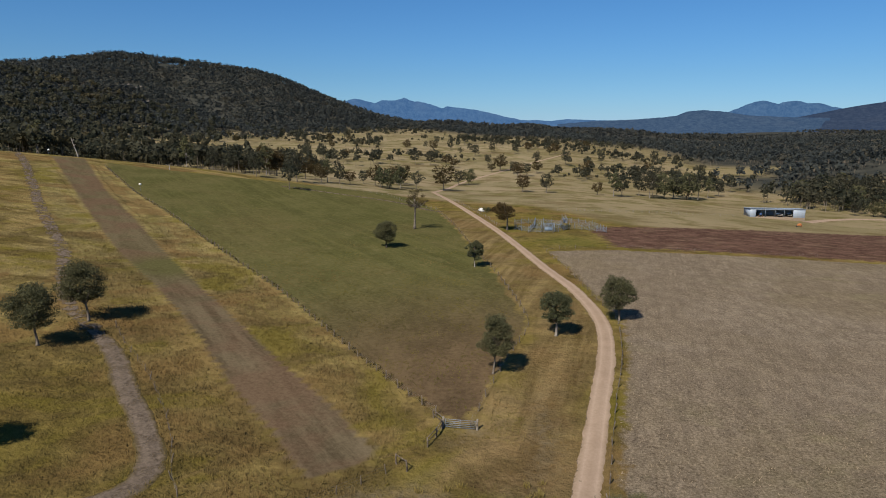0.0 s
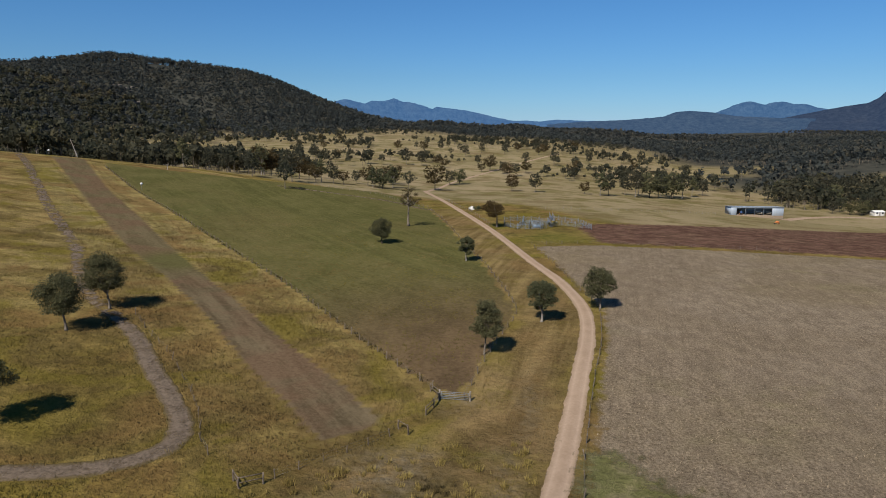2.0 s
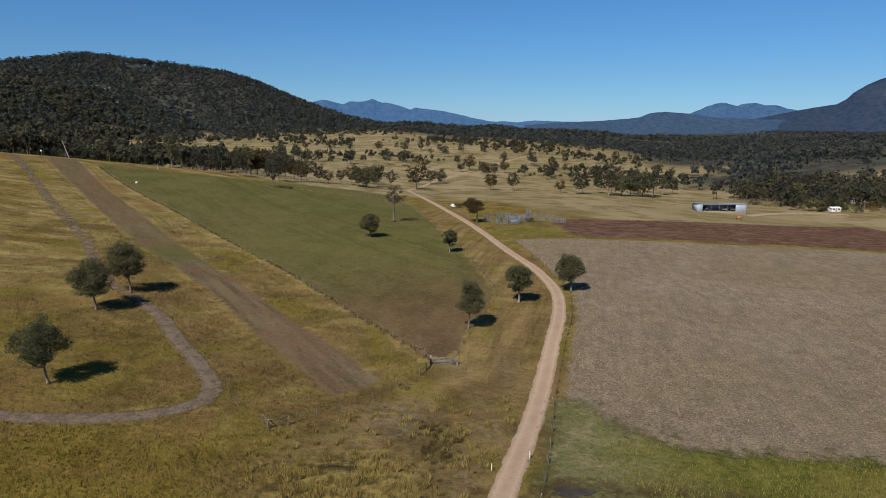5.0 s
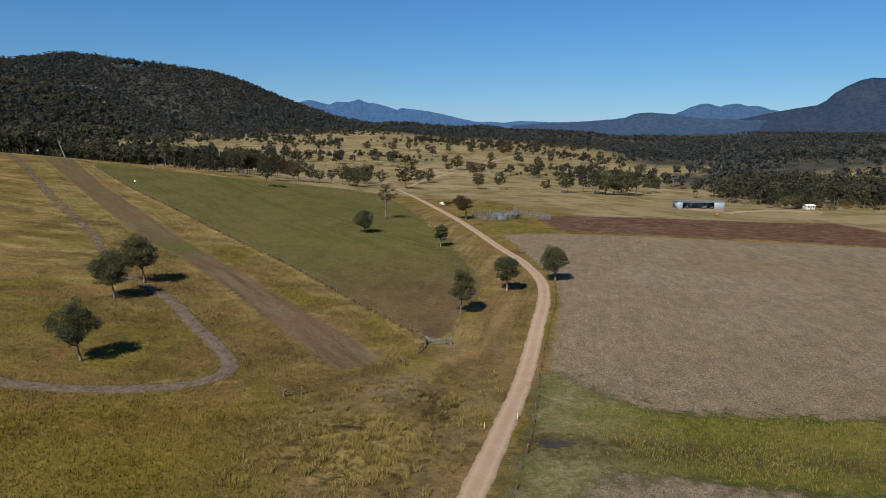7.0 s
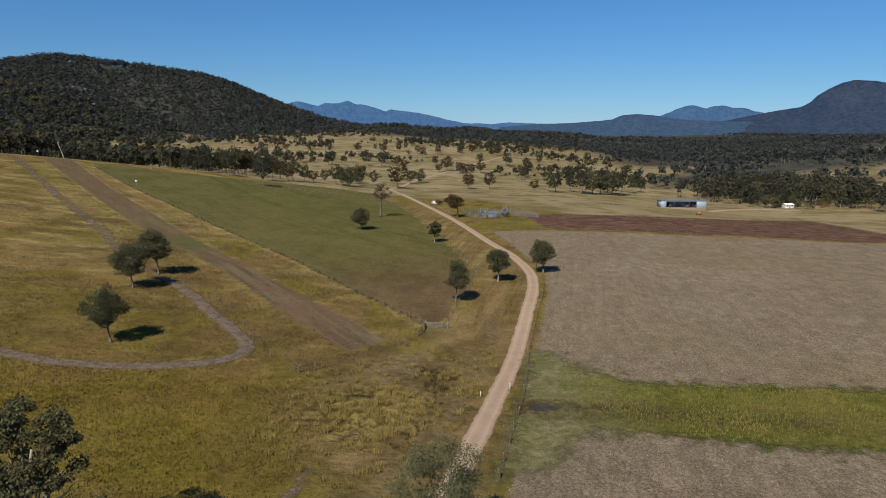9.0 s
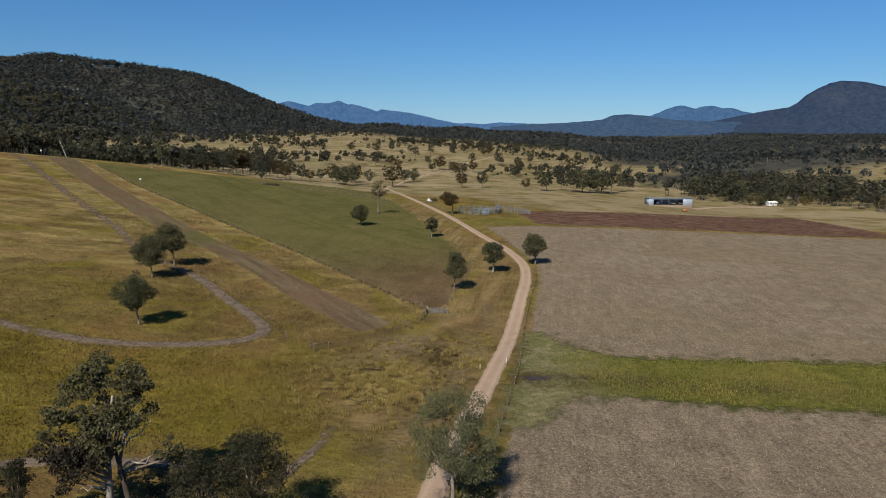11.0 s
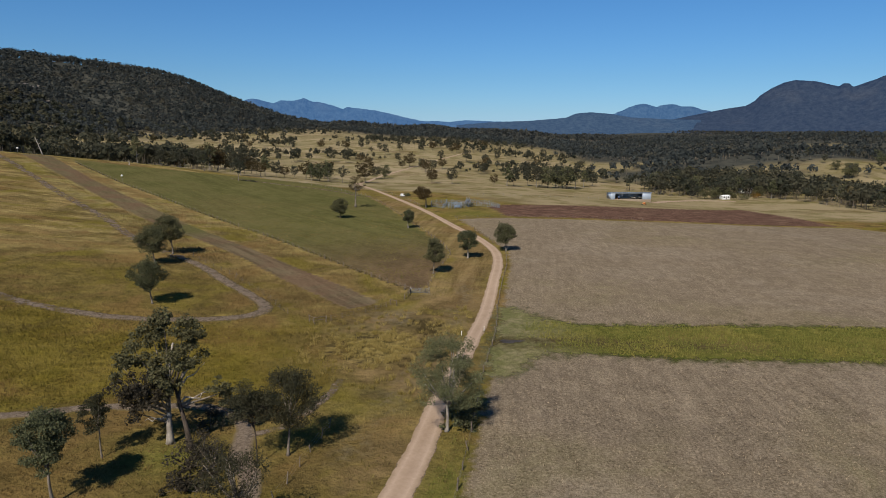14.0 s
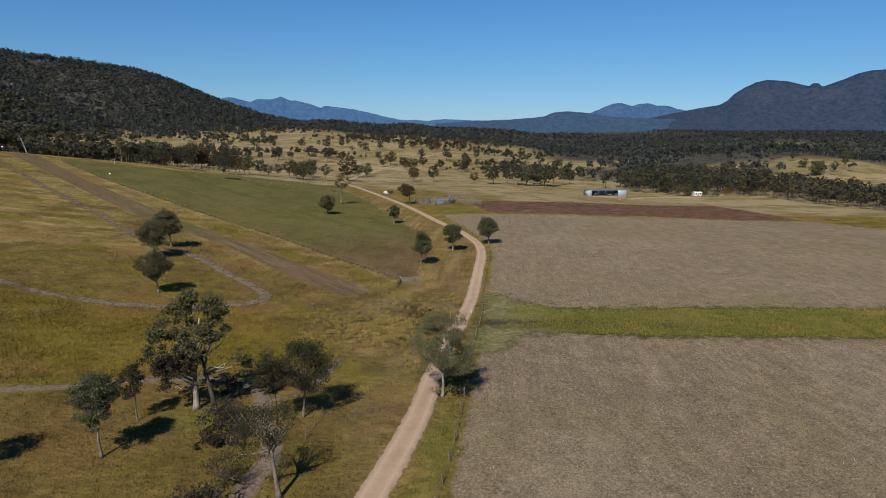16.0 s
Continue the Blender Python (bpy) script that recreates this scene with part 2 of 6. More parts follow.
c = M.mix(M.attr("bare"), c, M.mix(M.ramp(wide, 0.40, 0.60), (0.085, 0.054, 0.031), (0.135, 0.088, 0.048)))
c = M.mix(M.ramp(fine, 0.36, 0.66), M.mix(0.26, c, (0.02, 0.02, 0.008)), M.mix(0.12, c, (0.3, 0.25, 0.12)))
M.bump(fine, 0.6, 0.12)
c, _ = soft_edge(M, c)
PADDOCK = M.color(c)

M = Mat("mown_earth_strip")
fine, wide, streak = M.noise(1.9, 6, 0.75), M.noise(0.05, 4, 0.6), M.noise(0.30, 5, 0.7, (1.0, 0.10, 1), 0, 0.70)
c = M.mix(M.ramp(streak, 0.40, 0.60), (0.074, 0.056, 0.031), (0.155, 0.120, 0.070))
c = M.mix(M.calc("MULTIPLY", M.attr("sappy"), 0.55), c, (0.118, 0.098, 0.046))
c = M.mix(M.calc("MULTIPLY", M.ramp(wide, 0.47, 0.58), 0.75), c, (0.130, 0.078, 0.046))
c = M.mix(M.attr("bare"), c, (0.090, 0.088, 0.028))
c = M.mix(M.calc("MULTIPLY", M.ramp(M.noise(0.35, 5, 0.7), 0.54, 0.66), 0.35), c, (0.060, 0.046, 0.022))
c = M.mix(M.ramp(fine, 0.36, 0.66), M.mix(0.24, c, (0.03, 0.022, 0.010)), M.mix(0.10, c, (0.36, 0.29, 0.18)))
M.bump(fine, 0.5, 0.08)
c, _ = soft_edge(M, c, 0.55, 0.15, 0.60)
STRIP = M.color(c)

M = Mat("stubble_field")
fine, clod = M.noise(3.4, 6, 0.8), M.noise(1.5, 5, 0.75, (1.2, 0.9, 1))
rows = M.noise(0.9, 4, 0.7, (2.2, 0.06, 1), 0.0, -0.19)
wide, far = M.noise(0.07, 5, 0.65), M.noise(0.018, 4)
c = M.mix(M.ramp(clod, 0.36, 0.64), (0.118, 0.082, 0.050), (0.330, 0.245, 0.155))
lanes = M.noise(0.40, 4, 0.65, (1.0, 0.035, 1), 0.0, -0.19)
c = M.mix(M.calc("MULTIPLY", M.ramp(rows, 0.46, 0.62), 0.55), c, (0.105, 0.075, 0.048))
c = M.mix(M.calc("MULTIPLY", M.ramp(lanes, 0.52, 0.66), 0.40), c, (0.120, 0.088, 0.054))
c = M.mix(M.calc("MULTIPLY", M.ramp(lanes, 0.46, 0.34), 0.32), c, (0.315, 0.240, 0.160))
c = M.mix(M.calc("MULTIPLY", M.ramp(far, 0.49, 0.60), 0.70), c, (0.200, 0.146, 0.064))
weeds = M.calc("MULTIPLY", M.ramp(M.noise(0.05, 6, 0.75, (0.8, 1.2, 1), 0.5), 0.50, 0.62), M.ramp(M.noise(0.016, 3, 0.6), 0.44, 0.56))
c = M.mix(M.calc("MULTIPLY", weeds, 0.75), c, (0.160, 0.138, 0.040))
c = M.mix(M.calc("MULTIPLY", M.ramp(M.noise(0.028, 5, 0.65, (1, 1, 1), 0.8), 0.50, 0.60), 0.35), c, (0.330, 0.262, 0.195))
c = M.mix(M.calc("MULTIPLY", M.ramp(M.noise(0.10, 6, 0.75, (1, 1, 1), 0.6), 0.54, 0.64), 0.50), c, (0.100, 0.072, 0.044))
mottle = M.noise(0.36, 6, 0.72, (1.25, 0.7, 1))
c = M.mix(M.ramp(mottle, 0.40, 0.60), M.mix(0.40, c, (0.075, 0.050, 0.030)), M.mix(0.18, c, (0.44, 0.335, 0.20)))
c = M.mix(M.calc("MULTIPLY", M.ramp(wide, 0.56, 0.72), 0.55), c, (0.105, 0.080, 0.040))
c = M.mix(M.ramp(fine, 0.38, 0.62), M.mix(0.50, c, (0.04, 0.028, 0.016)), M.mix(0.32, c, (0.46, 0.38, 0.26)))
c = M.tone(c, 0.90, 0.94)
M.bump(M.calc("ADD", fine, clod), 0.9, 0.16)
c, _ = soft_edge(M, c, 1.9)
STUBBLE = M.color(c)

M = Mat("ploughed_red_soil")
fine, clod = M.noise(1.6, 6, 0.8), M.noise(0.35, 5, 0.75, (0.9, 1.1, 1))
c = M.mix(M.ramp(clod, 0.3, 0.7), (0.062, 0.033, 0.026), (0.140, 0.076, 0.058))
c = M.mix(M.calc("MULTIPLY", M.ramp(fine, 0.50, 0.64), 0.6), c, (0.23, 0.15, 0.09))
c = M.mix(M.calc("MULTIPLY", M.ramp(M.noise(0.10, 5, 0.65, (0.7, 1.1, 1)), 0.52, 0.64), 0.55), c, (0.170, 0.115, 0.075))
c = M.mix(M.ramp(M.noise(0.22, 6, 0.8, (0.8, 1.3, 1)), 0.44, 0.56), M.mix(0.45, c, (0.03, 0.014, 0.010)), M.mix(0.15, c, (0.24, 0.15, 0.09)))
M.bump(fine, 0.9, 0.2)
c, _ = soft_edge(M, c, 2.4, 0.20, 0.75)
SOIL = M.color(c)

M = Mat("long_green_grass")
fine, tuft = M.noise(1.3, 6, 0.75), M.noise(0.4, 5, 0.7)
c = M.mix(M.ramp(tuft, 0.36, 0.64), (0.092, 0.098, 0.018), (0.205, 0.186, 0.038))
c = M.mix(M.ramp(M.attr("edge"), 0.95, 0.30), c, M.mix(M.ramp(tuft, 0.36, 0.64), (0.068, 0.088, 0.016), (0.135, 0.150, 0.034)))
c = M.mix(M.ramp(M.noise(0.05, 4), 0.5, 0.64), c, (0.22, 0.175, 0.048))
c = M.mix(M.calc("MULTIPLY", M.attr("apron"), 0.85), c, M.mix(M.ramp(M.noise(0.3, 5, 0.7), 0.42, 0.60), (0.165, 0.165, 0.066), (0.275, 0.240, 0.130)))
c = M.mix(M.calc("MULTIPLY", M.attr("bare"), M.ramp(tuft, 0.36, 0.56)), c, (0.090, 0.068, 0.032))
c = M.mix(M.ramp(fine, 0.34, 0.66), M.mix(0.5, c, (0.015, 0.016, 0.005)), c)
M.bump(fine, 1.0, 0.3)
ragged = M.calc("ADD", M.attr("edge"), M.calc("MULTIPLY", M.calc("SUBTRACT", M.noise(0.45, 5, 0.7), 0.5), 2.2))
M.put(M.b.inputs["Alpha"], M.ramp(ragged, 0.10, 0.70))
LUSH = M.color(c)

M = Mat("pale_dirt_road")
fine, wide, rut = M.noise(2.6, 7, 0.75), M.noise(0.20, 5, 0.65), M.attr("rut")
c = M.mix(M.ramp(wide, 0.36, 0.66), (0.295, 0.205, 0.136), (0.365, 0.265, 0.183))
c = M.mix(M.calc("MULTIPLY", rut, 0.60), c, (0.470, 0.350, 0.255))
c = M.mix(M.calc("MULTIPLY", M.attr("rim"), M.ramp(M.noise(0.7, 5, 0.7), 0.35, 0.65)), c, (0.175, 0.125, 0.050))
c = M.mix(M.ramp(fine, 0.2, 0.8), M.mix(0.3, c, (0.12, 0.08, 0.055)), M.mix(0.12, c, (0.62, 0.52, 0.42)))
M.put(M.b.inputs["Alpha"], M.ramp(M.calc("ADD", M.attr("rim"), M.calc("MULTIPLY", M.calc("SUBTRACT", M.noise(0.8, 5, 0.7), 0.5), 1.6)), 0.95, 0.60))
M.bump(fine, 0.5, 0.05)
ROAD = M.color(c)

M = Mat("grey_stone_track")
fine, wide = M.noise(2.6, 6, 0.85), M.noise(0.5, 5, 0.7)
c = M.mix(M.ramp(fine, 0.36, 0.66), (0.082, 0.062, 0.046), (0.235, 0.185, 0.138))
c = M.mix(M.calc("MULTIPLY", M.ramp(M.attr("rim"), 0.0, 0.7), M.ramp(wide, 0.30, 0.50)), c, (0.130, 0.098, 0.032))
gone = M.calc("MULTIPLY", M.attr("faint"), M.ramp(M.calc("ADD", wide, M.calc("MULTIPLY", M.attr("rim"), 0.20)), 0.46, 0.56))
M.put(M.b.inputs["Alpha"], M.calc("SUBTRACT", 1.0, gone))
M.bump(fine, 0.9, 0.08)
TRACK = M.color(c)

# ------------------------------------------------------------------ mesh helpers
def mesh(name, verts, faces, material=None, flat=True):
    me = bpy.data.meshes.new(name)
    me.from_pydata([tuple(v) for v in np.asarray(verts, float).tolist()], [], [tuple(f) for f in faces])
    if material:
        me.materials.append(material)
    if not flat:
        me.polygons.foreach_set("use_smooth", np.ones(len(me.polygons), bool))
    me.update()
    return me


def fast_mesh(name, verts, faces, material, flat=True):
    """A mesh from arrays; faces all have the same number of corners."""
    verts, faces = np.ascontiguousarray(verts, np.float32), np.ascontiguousarray(faces, np.int32)
    me = bpy.data.meshes.new(name)
    me.vertices.add(len(verts))
    me.vertices.foreach_set("co", verts.ravel())
    me.loops.add(faces.size)
    me.loops.foreach_set("vertex_index", faces.ravel())
    me.polygons.add(len(faces))
    me.polygons.foreach_set("loop_start", np.arange(0, faces.size, faces.shape[1], dtype=np.int32))
    if not flat:
        me.polygons.foreach_set("use_smooth", np.ones(len(faces), bool))
    me.update(calc_edges=True)
    me.materials.append(material)
    return me


def mask(me, name, values):
    me.attributes.new(name, "FLOAT", "POINT").data.foreach_set("value", np.asarray(values, np.float32))


def inside(poly, x, y):
    """Signed distance to a closed outline, positive inside."""
    p = np.asarray(poly, float)
    near, odd = np.full(np.shape(x), 1e9), np.zeros(np.shape(x), bool)
    for a, b in zip(p, np.roll(p, -1, 0)):
        d = b - a
        k = np.clip(((x - a[0]) * d[0] + (y - a[1]) * d[1]) / (d @ d + 1e-9), 0, 1)
        near = np.minimum(near, np.hypot(x - a[0] - k * d[0], y - a[1] - k * d[1]))
        cut = (a[1] > y) != (b[1] > y)
        odd ^= cut & (x < a[0] + (y - a[1]) * d[0] / (d[1] if abs(d[1]) > 1e-9 else 1e-9))
    return np.where(odd, near, -near)


def along(points, step):
    """A smooth line through the points, in even steps."""
    p = np.asarray(points, float)
    q = np.vstack([2 * p[0] - p[1], p, 2 * p[-1] - p[-2]])
    out = []
    for i in range(1, len(q) - 2):
        for k in np.linspace(0, 1, 24, endpoint=False):
            a, b, c, d = q[i - 1 : i + 3]
            out.append(0.5 * (2 * b + (c - a) * k + (2 * a - 5 * b + 4 * c - d) * k**2 + (3 * b - a - 3 * c + d) * k**3))
    out = np.vstack([out, p[-1]])
    s = np.r_[0, np.cumsum(np.hypot(*np.diff(out, axis=0).T))]
    at = np.arange(0, s[-1], step)
    return np.stack([np.interp(at, s, out[:, n]) for n in (0, 1)], 1)


# ------------------------------------------------------------------ plan of the land
ROAD_LINE = [(-62, -190), (-46, -140), (-33, -95), (-24, -62), (-17, -39), (-11.6, -23.4), (-7.3, -9.6), (-3.3, 8.5), (2.7, 32.2), (7, 50),
             (11.7, 74), (14.8, 90), (16.3, 103), (16, 116), (13.3, 133), (8.3, 152), (2.2, 178), (-4.3, 205), (-15.4, 248), (-27.6, 294), (-43, 345)]
TRACK_LINE = [(-215, 254), (-190, 228), (-133, 162), (-102, 128), (-86, 107), (-73, 91), (-57, 77), (-48, 66.5), (-40, 57.5), (-36, 51), (-36.3, 46.4),
              (-40.7, 42), (-48.3, 39.4), (-56, 38.4), (-64, 39), (-77, 42.5), (-86, 47), (-98, 55)]
CREEK_LINE = [(-90, -8), (-72, -3.5), (-58.5, -0.4), (-51.5, 1), (-46.4, 3.2), (-40, 3.8), (-34, 4.2), (-29.4, 2.4), (-26.6, -1.4), (-25.9, -5), (-25.2, -8.8), (-23.2, -13),
              (-22.7, -17.8), (-23.4, -20.6), (-25, -28), (-28, -40)]
CREEK_FORK = [(-25.8, -3.8), (-23.6, -2.3), (-21.8, -0.8), (-19.8, 4), (-18, 9), (-17.4, 14)]
STRIP_OUT = [(-200, 256), (-126, 171), (-94, 135), (-70, 110), (-51, 89), (-37.6, 72.5), (-28.2, 62.5), (-20.2, 52.6), (-15.4, 56.5), (-14.6, 60),
             (-21, 68), (-30, 77.3), (-42, 90.5), (-57, 107.5), (-78, 132), (-108, 167), (-139, 201), (-190, 264)]
FENCE_STRIP = [(-9, 69.4), (-16.3, 77.5), (-27, 90.6), (-45, 114), (-69, 141), (-103, 178), (-130, 204), (-170, 248)]
FENCE_PADDOCK = [(-4.5, 66.5), (-3.5, 72), (-0.8, 85), (2.8, 101), (3, 110), (-3, 141.5), (-9.7, 168), (-20.5, 216.5), (-31, 257)]
PADDOCK_OUT = FENCE_STRIP + [(-178, 261), (-153, 268), (-120, 284), (-95, 298), (-63, 309), (-47, 296)] + FENCE_PADDOCK[::-1]
FENCE_FIELD = [(-29, -95), (-19.5, -62), (-11.9, -40), (-5.7, -24.8), (-1.3, -5.8), (2.7, 15.8), (7.1, 35.7), (9.9, 53.7), (13.7, 73.8), (17.0, 89.3),
               (19.3, 108.8), (17.9, 120), (13.8, 150), (9.5, 173)]
FIELD_OUT = FENCE_FIELD + [(28.6, 179.5), (64, 180), (108, 180), (150, 177), (171, 178), (177, 148), (186, 90), (205, 0), (240, -190), (-40, -190)]
SOIL_OUT = [(25, 214), (31, 226), (56, 234), (90, 246), (118, 256), (150, 268), (180, 279), (181, 250), (179, 215), (172, 180), (150, 178.5), (108, 181.5), (64, 181.5), (29, 181)]
BAND_OUT = [(-0.5, 10), (2.6, 26), (5.4, 36.5), (8.5, 54), (13.5, 56), (18, 46), (24, 41), (36, 40), (58, 39), (87, 36), (150, 33), (196, 31), (200, 8), (150, 11), (72, 15.6), (54, 17.6), (36, 18.6), (22, 21.6), (14, 22), (9, 14)]
GOLD_WEST = [(-194, 232), (-102, 128), (-73, 91), (-48, 66), (-35, 51), (-27, 44), (-12, 53), (-8, 68), (-27, 90.6), (-69, 141), (-130, 204), (-170, 248)]
GOLD_EAST = [(-6, 63), (3, 101), (3, 110), (-10, 168), (-31, 257), (-15, 248), (8, 152), (16, 116), (14, 95), (9, 62), (4, 46)]
VERGE_OUT = [(-30, -60), (-15, -20), (-8, 5), (-28, 20), (-26, 40), (-12, 52), (-4, 64), (9, 60), (2, 30), (-6, 0), (-14, -28), (-24, -62)]
MEADOW_OUT = [(-120, 20), (-84, 44), (-40, 37), (-26, 40), (-16, 26), (-20, 8), (-40, 6), (-90, -4)]

TUSSOCK_OUT = [(-21.5, 33), (-14.5, 37.5), (-7, 35.5), (-5.2, 29), (-9.2, 21.5), (-11, 17), (-16, 16.5), (-19, 23.8)]
SEDGE_OUT = [(-6.8, 49), (-0.8, 43), (-2.8, 34), (-4.6, 27), (-8.2, 18), (-11.5, 12), (-9.5, 21), (-5.6, 29), (-7, 36), (-9, 42)]
GATEWAY_OUT = [(-16.2, 48.6), (-12, 51.4), (-8.8, 54), (-7.4, 60), (-6.8, 65.7), (-4.4, 65.4), (-5.6, 57), (-6.6, 48), (-8, 41.5), (-12.8, 40.6)]
VERGE_PATH = [(5.4, 76), (4.3, 66.2), (2.6, 56.8), (1.2, 47.9), (-0.4, 39.1), (-2.4, 30), (-4.9, 21.3), (-7.6, 15), (-11, 4), (-14.5, -8)]
PADDOCK_TRACK = [(-104, 276), (-95, 278), (-78, 279), (-62, 277), (-51, 273), (-42, 264), (-34, 254), (-27, 250)]
GREEN_OUT = [(-2.5, -3), (-7.6, -20), (-13.5, -40), (-21, -64), (-19, -64), (-11, -40), (-4.6, -24.5), (-0.8, -6)]


CLEARINGS = [(-371, 793, 24, 30), (-450, 735, 26, 24), (-376, 684, 22, 26), (-345, 785, 18, 24), (-244, 607, 34, 26), (-205, 553, 34, 22), (-291, 883, 34, 30)]


def clearings(x, y):
    """0 in the small bare glades on the hill's foot, 1 elsewhere."""
    return 1 - np.clip(1.6 * sum(bump(x, y, a, b, r, s) for a, b, r, s in CLEARINGS), 0, 1)


def open_pastures(x, y):
    """Near 1 on the small pastures that lie among the valley's woods."""
    ragged = 1 + 0.25 * np.sin(x * 0.09 + 2 * np.sin(y * 0.05))
    spots = ((160, 625, 60, 62), (215, 672, 85, 34), (300, 545, 46, 24), (440, 520, 70, 45), (712, 1036, 40, 50), (600, 960, 34, 26), (940, 2350, 110, 230), (420, 1500, 60, 90))
    return np.clip(ragged * 1.35 * sum(bump(x, y, a, b, r, q) for a, b, r, q in spots), 0, 1)


def clip01(v):
    return np.clip(v, 0, 1)


def rank_grass(x, y):
    """Where the grass is browner and rank: round the creek trees and the lower end of the airstrip."""
    wave = 2.5 * np.sin(x * 0.19 + 1.3 * np.sin(y * 0.13)) + 1.5 * np.sin(x * 0.41 + y * 0.23)
    return np.maximum(smooth(8, -8, y + wave), 0.5 * smooth(36, 46, y + wave) * smooth(92, 60, y + wave)) * smooth(-10, -20, x)


def by_line(points, x, y):
    """Distance to a line of points."""
    p, best = np.asarray(points, float), np.full(np.shape(x), 1e9)
    for a, b in zip(p[:-1], p[1:]):
        d = b - a
        k = np.clip(((x - a[0]) * d[0] + (y - a[1]) * d[1]) / (d @ d), 0, 1)
        best = np.minimum(best, np.hypot(x - a[0] - k * d[0], y - a[1] - k * d[1]))
    return best


def pools(x, y):
    """Near 1 at the small dark pools of the marshy gully."""
    spots = ((-16.2, 33.5, 2.8, 1.2), (-14, 34.4, 1.8, 0.9), (-17.4, 20.3, 1.5, 1.8), (-14.8, 21.6, 1.4, 1.5), (-20.5, 27.0, 0.8, 3.6), (-12.1, 23.2, 1.3, 1.0), (-25.3, 41.2, 1.6, 1.0))
    return np.clip(sum(bump(x, y, a, b, r, q) for a, b, r, q in spots), 0, 1)


def land_masks(me, x, y):
    """The masks by which the open land takes its colour."""
    ruffle = 3.0 * np.sin(x * 0.23 + 2 * np.sin(y * 0.11)) + 2.0 * np.sin(y * 0.31 + x * 0.07)
    near = lambda poly, soft: clip01(0.5 + (inside(poly, x, y) + 0.4 * ruffle) / soft)  # noqa: E731
    mask(me, "gold", np.maximum(near(GOLD_WEST, 4), 0.85 * near(GOLD_EAST, 4)))
    mask(me, "verge", near(VERGE_OUT, 8))
    mask(me, "lush", near(MEADOW_OUT, 10) * 0.92)
    mask(me, "rank", rank_grass(x, y))
    mask(me, "hillside", smooth(-52, -72, x + 0.25 * (y - 90)) * smooth(62, 92, y) * (inside(GOLD_WEST, x, y) < 0))
    fence_off = by_line(FENCE_STRIP, x, y)
    mask(me, "fringe", 0.75 * smooth(2.6, 0.6, fence_off) * smooth(75, 110, y))
    mask(me, "roadside", near(GOLD_EAST, 5))
    mask(me, "sedge", 0.85 * near(SEDGE_OUT, 6))
    mask(me, "tussock", 0.85 * near(TUSSOCK_OUT, 5))
    mask(me, "trodden", np.maximum(near(GATEWAY_OUT, 4), 0.85 * clip01(1.35 - by_line(VERGE_PATH, x, y) / 1.3)))
    mask(me, "apron", smooth(26, 10, x - 0.1 * (y - 30)))
    mask(me, "sappy", smooth(85, 135, y))
    mask(me, "mud", clip01(1.6 * pools(x, y)))
    mask(me, "green", clip01(0.9 * near(GREEN_OUT, 2.5) + bump(x, y, -32, -8, 6, 4) + 0.8 * bump(x, y, -19, -2, 5, 4) + 0.7 * bump(x, y, 17, 190, 12, 14) + 0.22 * smooth(245, 262, y) * smooth(312, 285, y) * smooth(10, 60, x)))
    mask(me, "plain", np.where(x < 20, 1.0, 0.88) * smooth(-9, 9, y + 0.8 * ruffle - np.interp(x, [-40, 10, 40, 180, 260], [302, 290, 232, 215, 190])))
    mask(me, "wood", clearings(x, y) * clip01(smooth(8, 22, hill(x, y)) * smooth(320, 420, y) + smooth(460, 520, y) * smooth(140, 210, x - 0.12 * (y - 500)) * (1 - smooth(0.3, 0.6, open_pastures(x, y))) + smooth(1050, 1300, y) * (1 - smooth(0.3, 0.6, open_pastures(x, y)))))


def axis_steps(lo, hi, step, far):
    out = list(np.arange(lo, hi + 0.01, step))
    a, b, d = out[0], out[-1], step
    while a > -far or b < far:
        d = min(d * 1.16, 80)
        a, b = a - d, b + d
        if a > -far:
            out.insert(0, a)
        if b < far:
            out.append(b)
    return np.array(out)


def grid(xs, ys):
    X, Y = np.meshgrid(xs, ys)
    n, m = len(xs), len(ys)
    i = (np.arange(m - 1)[:, None] * n + np.arange(n - 1)).ravel()
    return X.ravel(), Y.ravel(), np.stack([i, i + 1, i + 1 + n, i + n], 1)


def sheet(name, label, outline, material, lift, step, wide=2.0, bare=None, category="field"):
    """A piece of land with a cover of its own, laid on the ground."""
    p = np.asarray(outline, float)
    xs, ys = np.arange(p[:, 0].min() - step, p[:, 0].max() + 2 * step, step), np.arange(p[:, 1].min() - step, p[:, 1].max() + 2 * step, step)
    x, y, f = grid(xs, ys)
    d = inside(outline, x, y)
    f = f[(d[f] > -0.5).any(1)]
    used = np.unique(f)
    back = np.zeros(len(x), int)
    back[used] = np.arange(len(used))
    x, y, d = x[used], y[used], d[used]
    me = fast_mesh(name, np.stack([x, y, land(x, y) + lift], 1), back[f], material, flat=False)
    land_masks(me, x, y)
    mask(me, "edge", clip01(d / wide))
    mask(me, "bare", bare(x, y) if bare else np.zeros(len(x)))
    return tagged(new(name, me), label, category, kind="structure")


